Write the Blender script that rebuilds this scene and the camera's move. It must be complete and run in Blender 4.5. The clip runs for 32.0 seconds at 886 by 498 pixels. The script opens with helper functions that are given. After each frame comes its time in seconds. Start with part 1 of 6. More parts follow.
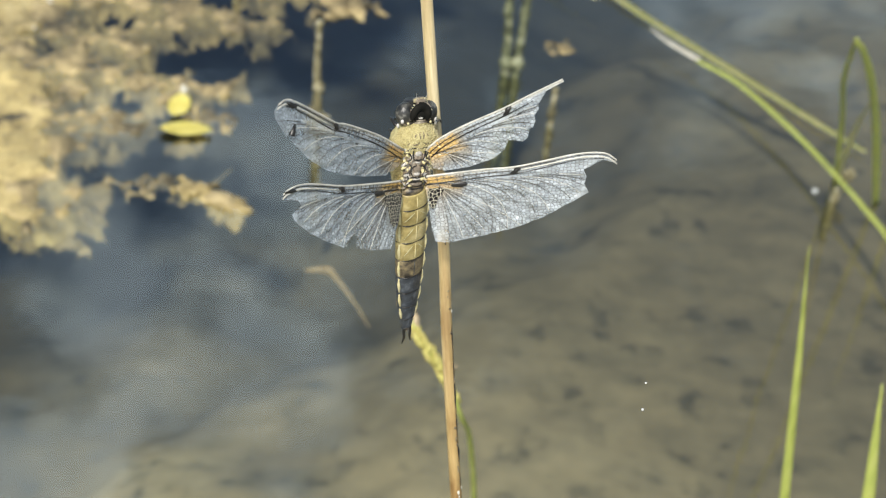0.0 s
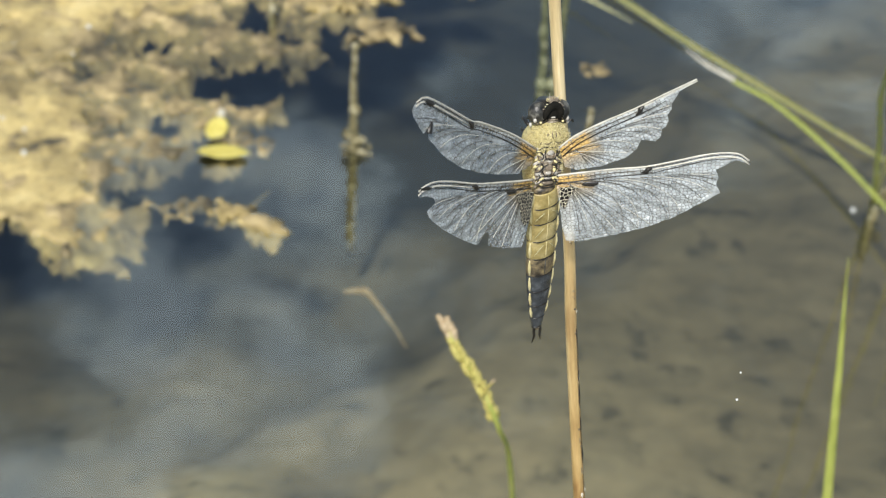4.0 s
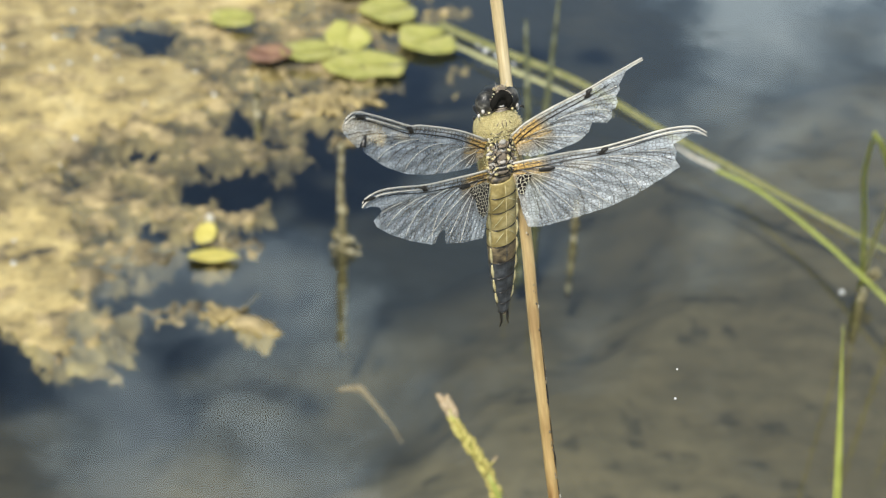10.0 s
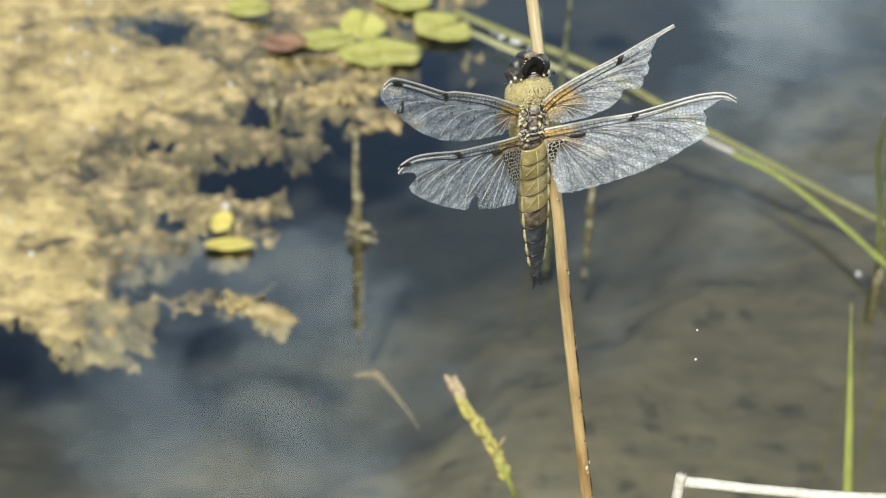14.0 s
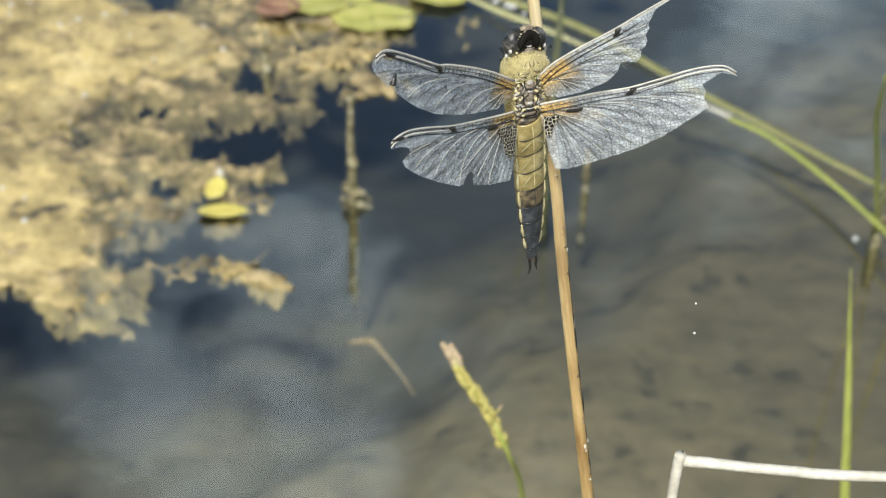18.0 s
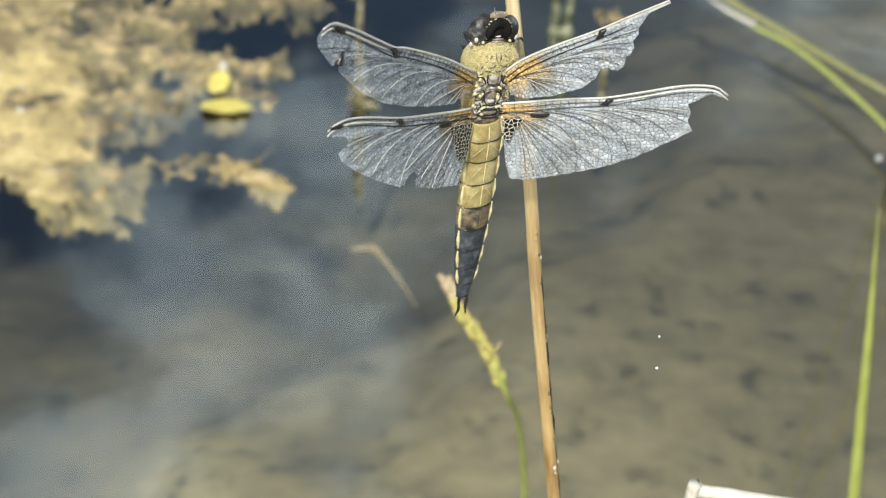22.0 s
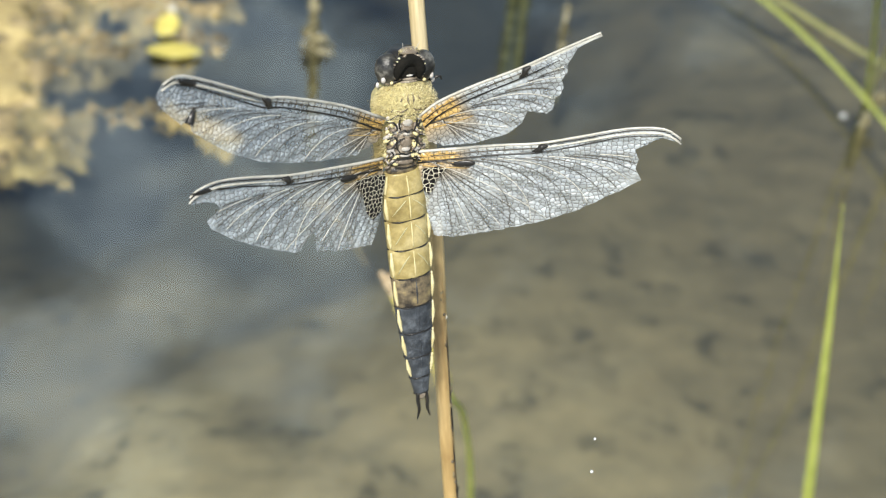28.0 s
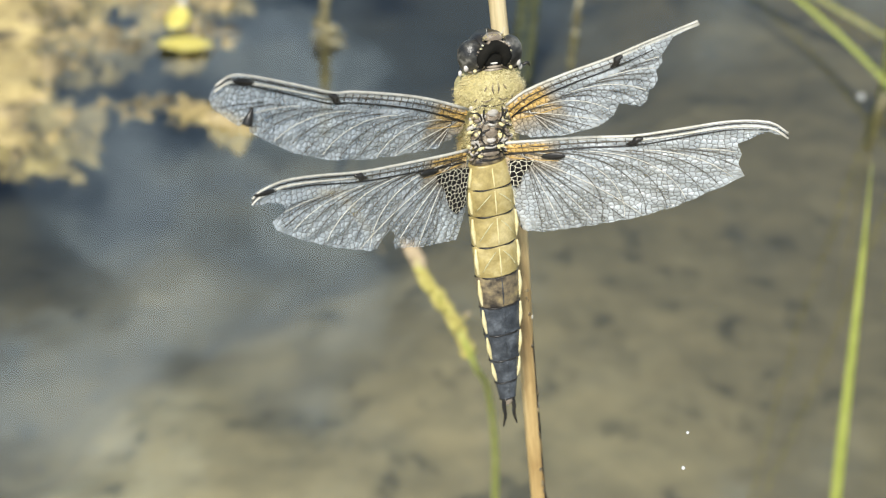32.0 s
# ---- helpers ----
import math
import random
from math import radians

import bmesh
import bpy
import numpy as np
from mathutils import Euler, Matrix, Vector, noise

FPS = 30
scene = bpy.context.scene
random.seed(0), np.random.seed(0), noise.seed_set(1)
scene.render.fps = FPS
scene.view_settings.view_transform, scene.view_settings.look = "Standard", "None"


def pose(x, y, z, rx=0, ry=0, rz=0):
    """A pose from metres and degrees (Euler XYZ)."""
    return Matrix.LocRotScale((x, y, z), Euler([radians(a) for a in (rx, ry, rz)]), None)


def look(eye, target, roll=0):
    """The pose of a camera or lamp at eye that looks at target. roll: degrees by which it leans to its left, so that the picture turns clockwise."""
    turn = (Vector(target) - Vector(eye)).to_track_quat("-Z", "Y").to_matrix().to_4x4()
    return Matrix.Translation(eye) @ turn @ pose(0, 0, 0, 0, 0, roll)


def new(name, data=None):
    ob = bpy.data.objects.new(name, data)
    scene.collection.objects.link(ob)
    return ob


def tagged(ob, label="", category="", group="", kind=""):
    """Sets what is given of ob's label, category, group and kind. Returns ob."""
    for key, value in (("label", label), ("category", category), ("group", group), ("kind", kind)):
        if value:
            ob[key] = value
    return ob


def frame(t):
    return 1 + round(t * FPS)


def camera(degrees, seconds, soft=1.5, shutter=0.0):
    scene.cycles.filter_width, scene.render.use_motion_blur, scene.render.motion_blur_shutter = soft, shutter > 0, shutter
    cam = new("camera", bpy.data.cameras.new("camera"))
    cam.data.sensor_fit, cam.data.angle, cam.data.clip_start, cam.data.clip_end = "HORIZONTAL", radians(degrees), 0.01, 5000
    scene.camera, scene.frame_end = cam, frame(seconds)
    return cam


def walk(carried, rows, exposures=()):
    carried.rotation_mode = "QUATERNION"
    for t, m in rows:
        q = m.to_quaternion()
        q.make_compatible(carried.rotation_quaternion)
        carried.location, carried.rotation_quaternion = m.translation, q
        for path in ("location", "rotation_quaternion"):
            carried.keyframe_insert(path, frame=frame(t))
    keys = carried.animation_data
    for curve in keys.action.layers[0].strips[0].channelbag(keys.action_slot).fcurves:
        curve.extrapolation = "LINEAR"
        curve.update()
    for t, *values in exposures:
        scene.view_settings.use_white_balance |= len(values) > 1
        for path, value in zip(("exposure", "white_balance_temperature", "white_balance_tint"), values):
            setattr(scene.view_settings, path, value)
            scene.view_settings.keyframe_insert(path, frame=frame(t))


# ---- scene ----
FOV = 31.29
cam = camera(FOV, 32.0, soft=1.3)
cam.data.dof.use_dof = True
cam.data.dof.aperture_fstop = 47.0
walk(cam, [
    (0, pose(0.01122, -0.90345, 0.60041, 52.730, -4.770, 1.749)),
    (0.5, pose(0.01158, -0.90081, 0.60040, 52.632, -4.436, 2.104)),
    (1, pose(0.00830, -0.90354, 0.60160, 52.688, -4.342, 2.021)),
    (1.5, pose(0.00705, -0.90370, 0.60378, 52.587, -4.011, 2.169)),
    (2, pose(0.00903, -0.90254, 0.60111, 52.627, -3.859, 2.436)),
    (2.5, pose(0.01234, -0.90084, 0.59908, 52.691, -3.471, 2.753)),
    (4.5, pose(0.01060, -0.90988, 0.59723, 54.270, -3.834, 2.546)),
    (5, pose(0.01517, -0.91192, 0.59791, 54.955, -3.637, 2.042)),
    (5.5, pose(0.01638, -0.91375, 0.59940, 55.696, -3.574, 1.557)),
    (6, pose(0.01723, -0.91676, 0.59857, 56.561, -3.627, 1.006)),
    (6.5, pose(0.01654, -0.91810, 0.59840, 57.422, -3.652, 0.543)),
    (7, pose(0.01799, -0.91761, 0.59740, 58.230, -3.408, 0.298)),
    (7.5, pose(0.01569, -0.91770, 0.59674, 58.797, -3.265, 0.206)),
    (8, pose(0.01208, -0.91782, 0.59667, 58.919, -3.038, 0.304)),
    (8.5, pose(0.01387, -0.91724, 0.59503, 58.659, -2.730, 0.505)),
    (9, pose(0.01148, -0.91724, 0.59276, 58.346, -2.588, 0.724)),
    (9.5, pose(0.00908, -0.91584, 0.59119, 58.032, -2.434, 0.891)),
    (10, pose(0.00813, -0.91520, 0.58989, 57.807, -2.391, 1.038)),
    (10.5, pose(0.00850, -0.91420, 0.59038, 57.675, -2.290, 1.112)),
    (11, pose(0.00795, -0.91454, 0.58992, 57.609, -2.191, 1.178)),
    (11.5, pose(0.01152, -0.91645, 0.59203, 57.543, -1.978, 1.268)),
    (12, pose(0.01056, -0.91749, 0.59259, 57.529, -1.853, 1.368)),
    (12.5, pose(0.01107, -0.91793, 0.59172, 57.543, -1.801, 1.419)),
    (13, pose(0.01164, -0.91818, 0.59038, 57.537, -1.686, 1.461)),
    (13.5, pose(0.01215, -0.91776, 0.58926, 57.548, -1.532, 1.510)),
    (14, pose(0.01374, -0.91814, 0.58885, 57.432, -1.454, 1.455)),
    (14.5, pose(0.01489, -0.91797, 0.58960, 57.350, -1.429, 1.392)),
    (16.5, pose(0.01582, -0.91913, 0.59001, 57.141, -1.203, 1.457)),
    (17, pose(0.01515, -0.91930, 0.58837, 56.873, -1.146, 1.515)),
    (17.5, pose(0.01208, -0.91827, 0.58698, 56.569, -1.190, 1.515)),
    (18, pose(0.01324, -0.91344, 0.58624, 56.183, -1.418, 1.201)),
    (18.5, pose(0.01632, -0.90522, 0.58522, 55.695, -1.640, 1.053)),
    (19, pose(0.01939, -0.90010, 0.58152, 55.271, -1.946, 0.899)),
    (19.5, pose(0.01933, -0.89894, 0.58381, 54.717, -2.127, 1.089)),
    (20, pose(0.01700, -0.89622, 0.58204, 54.136, -2.268, 1.519)),
    (20.5, pose(0.01576, -0.89101, 0.58033, 53.580, -2.469, 1.964)),
    (21, pose(0.01574, -0.88609, 0.57910, 53.136, -2.673, 2.380)),
    (21.5, pose(0.01657, -0.88231, 0.57773, 52.617, -2.695, 2.642)),
    (22, pose(0.01651, -0.87955, 0.57750, 52.051, -2.742, 2.739)),
    (22.5, pose(0.01820, -0.87340, 0.57558, 51.610, -2.837, 2.879)),
    (23, pose(0.01846, -0.86856, 0.57642, 51.009, -3.181, 3.166)),
    (23.5, pose(0.01714, -0.86363, 0.57722, 50.570, -3.256, 3.466)),
    (24, pose(0.01642, -0.86198, 0.58011, 50.351, -3.544, 3.828)),
    (24.5, pose(0.01417, -0.85907, 0.58017, 50.144, -3.904, 3.989)),
    (25, pose(0.01267, -0.86086, 0.58147, 50.224, -4.212, 4.074)),
    (25.5, pose(0.01246, -0.85523, 0.57590, 50.229, -3.879, 3.700)),
    (26, pose(0.01369, -0.86324, 0.58334, 50.150, -3.696, 2.996)),
    (26.5, pose(0.02303, -0.85440, 0.57722, 49.989, -3.555, 2.837)),
    (28.5, pose(0.01998, -0.84571, 0.58002, 49.052, -4.399, 1.984)),
    (29, pose(0.02105, -0.84778, 0.57816, 49.152, -4.334, 1.776)),
    (29.5, pose(0.02125, -0.84853, 0.57367, 49.422, -4.084, 1.690)),
    (30, pose(0.02100, -0.85073, 0.57089, 49.675, -3.898, 1.573)),
    (30.5, pose(0.01843, -0.84883, 0.56994, 49.554, -3.871, 1.642)),
    (31, pose(0.01441, -0.84635, 0.56641, 49.408, -3.757, 1.713)),
    (31.5, pose(0.01679, -0.84610, 0.56591, 49.364, -3.511, 1.835)),
    (32, pose(0.01815, -0.84681, 0.56538, 49.439, -3.223, 1.860))], exposures=[(0, 0.27), (6, 0.16), (17, 0.19), (23, 0.34), (32, 0.37)])

# ---- sky, sun ----
SUN = Vector((-0.14, -0.58, 0.79)).normalized()
world = bpy.data.worlds.new("sky")
scene.world = world
world.use_nodes = True
wn, wl = world.node_tree.nodes, world.node_tree.links
wn.clear()
sky = wn.new("ShaderNodeTexSky")
sky.sky_type = "NISHITA"
sky.sun_disc = False
sky.sun_elevation = math.asin(SUN.z)
sky.sun_rotation = math.atan2(SUN.x, SUN.y)
wbg = wn.new("ShaderNodeBackground")
wbg.inputs["Strength"].default_value = 0.10
wout = wn.new("ShaderNodeOutputWorld")
wtc = wn.new("ShaderNodeTexCoord")


def wmath(op, a, b=None):
    n = wn.new("ShaderNodeMath")
    n.operation = op
    for k, v in enumerate((a, b)):
        if v is None:
            continue
        if isinstance(v, (int, float)):
            n.inputs[k].default_value = v
        else:
            wl.new(v, n.inputs[k])
    return n.outputs[0]


def cloud_bank(centre, radius):
    """A soft cloud bank in the sky round a direction."""
    d = wn.new("ShaderNodeVectorMath")
    d.operation = "DISTANCE"
    wl.new(wtc.outputs["Generated"], d.inputs[0])
    d.inputs[1].default_value = Vector(centre).normalized()
    return wmath("SUBTRACT", 1.0, wmath("DIVIDE", d.outputs["Value"], radius))


wwarp = wn.new("ShaderNodeMapping")
wwarp.inputs["Scale"].default_value = (1.0, 1.0, 1.35)
wl.new(wtc.outputs["Generated"], wwarp.inputs["Vector"])
wnoise = wn.new("ShaderNodeTexNoise")
wnoise.inputs["Scale"].default_value = 13.0
wnoise.inputs["Detail"].default_value = 8.0
wnoise.inputs["Roughness"].default_value = 0.52
wnoise.inputs["Distortion"].default_value = 0.35
wl.new(wwarp.outputs["Vector"], wnoise.inputs["Vector"])


def bank(centre, radius, weight):
    return wmath("MULTIPLY", wmath("MAXIMUM", cloud_bank(centre, radius), 0.0), weight)


# haze and broken cloud, thick in some parts of the sky, with blue gaps
cover = wmath("MULTIPLY_ADD", wnoise.outputs["Fac"], 2.0)
cover.node.inputs[2].default_value = -0.80
BANKS = (((0.225, 0.918, 0.335), 0.112, 1.25), ((0.20, 0.86, 0.465), 0.12, 0.35), ((-0.03, 0.80, 0.59), 0.22, 0.08), ((-0.15, 0.75, 0.64), 0.17, 0.62), ((-0.23, 0.665, 0.715), 0.14, 0.35),
         ((0.06, 0.90, 0.43), 0.09, -0.7), ((-0.09, 0.885, 0.46), 0.12, -0.5), ((-0.265, 0.73, 0.632), 0.08, -0.8), ((0.26, 0.76, 0.60), 0.24, -0.5))
for centre, radius, weight in BANKS:
    cover = wmath("ADD", cover, bank(centre, radius, weight))
wramp = wn.new("ShaderNodeValToRGB")
wramp.color_ramp.interpolation = "EASE"
wramp.color_ramp.elements[0].position = 0.0
wramp.color_ramp.elements[0].color = (0.03, 0.03, 0.03, 1)
wramp.color_ramp.elements[1].position = 0.95
wl.new(cover, wramp.inputs["Fac"])
wmix = wn.new("ShaderNodeMix")
wmix.data_type = "RGBA"
wl.new(wramp.outputs["Color"], wmix.inputs["Factor"])
wl.new(sky.outputs["Color"], wmix.inputs["A"])
# thin haze is bluish, thick cloud white
thick = wn.new("ShaderNodeMix")
thick.data_type = "RGBA"
wl.new(wramp.outputs["Color"], thick.inputs["Factor"])
thick.inputs["A"].default_value = (3.2, 5.6, 8.6, 1)
thick.inputs["B"].default_value = (12.5, 15.2, 16.9, 1)
wl.new(thick.outputs["Result"], wmix.inputs["B"])
wl.new(wmix.outputs["Result"], wbg.inputs["Color"])
wl.new(wbg.outputs["Background"], wout.inputs["Surface"])

sun = new("sun", bpy.data.lights.new("sun", "SUN"))
sun.data.energy = 4.9
sun.data.angle = radians(7.0)
sun.data.color = (1.0, 0.965, 0.89)
sun.matrix_world = look(SUN * 5, (0, 0, 0))


# ---- materials ----
def nodes_of(name):
    m = bpy.data.materials.new(name)
    m.use_nodes = True
    n, l = m.node_tree.nodes, m.node_tree.links
    return m, n, l, n["Principled BSDF"]


def put(l, sock, v):
    if hasattr(v, "links"):
        l.new(v, sock)
    else:
        sock.default_value = v


def ramp(n, l, fac, stops):
    r = n.new("ShaderNodeValToRGB")
    el = r.color_ramp.elements
    while len(el) < len(stops):
        el.new(0.5)
    for e, (p, c) in zip(el, stops):
        e.position, e.color = p, (*c, 1)
    l.new(fac, r.inputs["Fac"])
    return r.outputs["Color"]


def noise_tex(n, l, scale, detail=4.0, rough=0.55, coord="Object", distort=0.0, stretch=None):
    tc = n.new("ShaderNodeTexCoord")
    t = n.new("ShaderNodeTexNoise")
    t.inputs["Scale"].default_value, t.inputs["Detail"].default_value = scale, detail
    t.inputs["Roughness"].default_value, t.inputs["Distortion"].default_value = rough, distort
    vec = tc.outputs[coord]
    if stretch:
        mp = n.new("ShaderNodeMapping")
        mp.inputs["Scale"].default_value = stretch
        l.new(vec, mp.inputs["Vector"])
        vec = mp.outputs["Vector"]
    l.new(vec, t.inputs["Vector"])
    return t.outputs["Fac"]


def blend(n, l, fac, a, b, mode="MIX"):
    m = n.new("ShaderNodeMix")
    m.data_type, m.blend_type = "RGBA", mode
    put(l, m.inputs["Factor"], fac)
    put(l, m.inputs["A"], a if hasattr(a, "links") else (*a, 1))
    put(l, m.inputs["B"], b if hasattr(b, "links") else (*b, 1))
    return m.outputs["Result"]


def bumped(n, l, bsdf, height, strength, dist):
    b = n.new("ShaderNodeBump")
    b.inputs["Strength"].default_value, b.inputs["Distance"].default_value = strength, dist
    l.new(height, b.inputs["Height"])
    l.new(b.outputs["Normal"], bsdf.inputs["Normal"])


def organic(name, stops, scale, rough=0.6, bump=0.3, dist=0.0004, fine=6.0, stretch=None, spec=0.4, through_light=0.0):
    """A plain natural surface: colours by a broad noise, a finer noise over it, and a bump."""
    m, n, l, p = nodes_of(name)
    a = noise_tex(n, l, scale, 5, 0.6, stretch=stretch)
    c = ramp(n, l, a, stops)
    b = noise_tex(n, l, scale * fine, 3, 0.6, stretch=stretch)
    c = blend(n, l, 0.35, c, ramp(n, l, b, [(0.3, (0.35, 0.35, 0.35)), (0.7, (1, 1, 1))]), "MULTIPLY")
    l.new(c, p.inputs["Base Color"])
    p.inputs["Roughness"].default_value = rough
    p.inputs["Specular IOR Level"].default_value = spec
    if bump:
        bumped(n, l, p, b, bump, dist)
    return m


def leafy(name, stops, scale, stretch=None, rough=0.42, glow=0.3):
    """Leaf tissue: some of the light passes through it."""
    m, n, l, p = nodes_of(name)
    a = noise_tex(n, l, scale, 4, 0.6, stretch=stretch)
    c = ramp(n, l, a, stops)
    l.new(c, p.inputs["Base Color"])
    p.inputs["Roughness"].default_value = rough
    fine = noise_tex(n, l, scale * 5, 3, 0.6, stretch=stretch)
    bumped(n, l, p, fine, 0.25, 0.0004)
    t = n.new("ShaderNodeBsdfTranslucent")
    l.new(c, t.inputs["Color"])
    mx = n.new("ShaderNodeMixShader")
    mx.inputs["Fac"].default_value = glow
    l.new(p.outputs["BSDF"], mx.inputs[1])
    l.new(t.outputs["BSDF"], mx.inputs[2])
    l.new(mx.outputs["Shader"], n["Material Output"].inputs["Surface"])
    return m


def water_material():
    m, n, l, p = nodes_of("pond_water")
    n.remove(p)
    clear = n.new("ShaderNodeBsdfTransparent")
    clear.inputs["Color"].default_value = (0.82, 0.835, 0.745, 1)
    gl = n.new("ShaderNodeBsdfGlossy")
    gl.inputs["Roughness"].default_value = 0.0
    fr = n.new("ShaderNodeLayerWeight")
    fr.inputs["Blend"].default_value = 0.5
    graze = n.new("ShaderNodeMath")
    graze.operation = "POWER"
    l.new(fr.outputs["Facing"], graze.inputs[0])
    graze.inputs[1].default_value = 4.0
    gloss = n.new("ShaderNodeMapRange")
    gloss.inputs["To Min"].default_value = 0.095
    l.new(graze.outputs[0], gloss.inputs["Value"])
    a = noise_tex(n, l, 9.0, 2, 0.4)
    b = noise_tex(n, l, 45.0, 2, 0.5)
    h = n.new("ShaderNodeMath")
    h.operation = "MULTIPLY_ADD"
    l.new(b, h.inputs[0])
    h.inputs[1].default_value = 0.12
    l.new(a, h.inputs[2])
    bp = n.new("ShaderNodeBump")
    bp.inputs["Strength"].default_value, bp.inputs["Distance"].default_value = 0.5, 0.0011
    l.new(h.outputs[0], bp.inputs["Height"])
    l.new(bp.outputs["Normal"], gl.inputs["Normal"])
    l.new(bp.outputs["Normal"], fr.inputs["Normal"])
    mx = n.new("ShaderNodeMixShader")
    l.new(gloss.outputs["Result"], mx.inputs["Fac"])
    l.new(clear.outputs["BSDF"], mx.inputs[1])
    l.new(gl.outputs["BSDF"], mx.inputs[2])
    l.new(mx.outputs["Shader"], n["Material Output"].inputs["Surface"])
    return m


def bed_material():
    """Silt: pale brown mud in the shallows, painted darker where the bed drops."""
    m, n, l, p = nodes_of("pond_silt")
    a = noise_tex(n, l, 9.0, 5, 0.55, distort=0.3)
    mud = ramp(n, l, a, [(0.28, (0.199, 0.166, 0.109)), (0.5, (0.291, 0.243, 0.163)), (0.72, (0.357, 0.303, 0.206))])
    blot = noise_tex(n, l, 38.0, 4, 0.55)
    mud = blend(n, l, 1.0, mud, ramp(n, l, blot, [(0.33, (0.46, 0.48, 0.51)), (0.39, (0.82, 0.83, 0.84)), (0.47, (1, 1, 1))]), "MULTIPLY")
    pale = noise_tex(n, l, 30.0, 3, 0.5, stretch=(1, 2.2, 1))
    mud = blend(n, l, 1.0, mud, ramp(n, l, pale, [(0.32, (0.88, 0.89, 0.90)), (0.62, (1.06, 1.05, 1.03))]), "MULTIPLY")
    c = noise_tex(n, l, 90.0, 2, 0.5)
    mud = blend(n, l, 0.18, mud, ramp(n, l, c, [(0.3, (0.4, 0.4, 0.4)), (0.6, (1, 1, 1))]), "MULTIPLY")
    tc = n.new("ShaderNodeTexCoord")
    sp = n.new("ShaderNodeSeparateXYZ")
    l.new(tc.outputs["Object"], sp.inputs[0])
    # mud tone falls off from a point on the near side of the algae
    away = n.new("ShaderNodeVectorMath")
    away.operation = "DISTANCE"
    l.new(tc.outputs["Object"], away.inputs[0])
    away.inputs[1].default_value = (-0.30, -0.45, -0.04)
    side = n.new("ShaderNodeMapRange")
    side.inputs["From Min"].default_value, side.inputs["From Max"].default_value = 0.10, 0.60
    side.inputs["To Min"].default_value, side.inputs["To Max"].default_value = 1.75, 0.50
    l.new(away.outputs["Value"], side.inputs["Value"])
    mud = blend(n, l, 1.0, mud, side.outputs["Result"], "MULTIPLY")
    # depth darkening painted into the silt, in place of light absorbed by water
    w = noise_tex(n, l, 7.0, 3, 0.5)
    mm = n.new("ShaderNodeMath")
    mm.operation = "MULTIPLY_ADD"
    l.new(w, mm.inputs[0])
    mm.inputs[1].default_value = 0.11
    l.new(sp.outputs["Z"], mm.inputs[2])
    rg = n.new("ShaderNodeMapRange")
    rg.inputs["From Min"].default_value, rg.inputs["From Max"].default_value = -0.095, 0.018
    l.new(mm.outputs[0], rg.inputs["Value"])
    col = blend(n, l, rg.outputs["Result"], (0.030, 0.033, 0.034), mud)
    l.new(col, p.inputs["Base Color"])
    p.inputs["Roughness"].default_value = 0.9
    bumped(n, l, p, c, 0.35, 0.002)
    return m


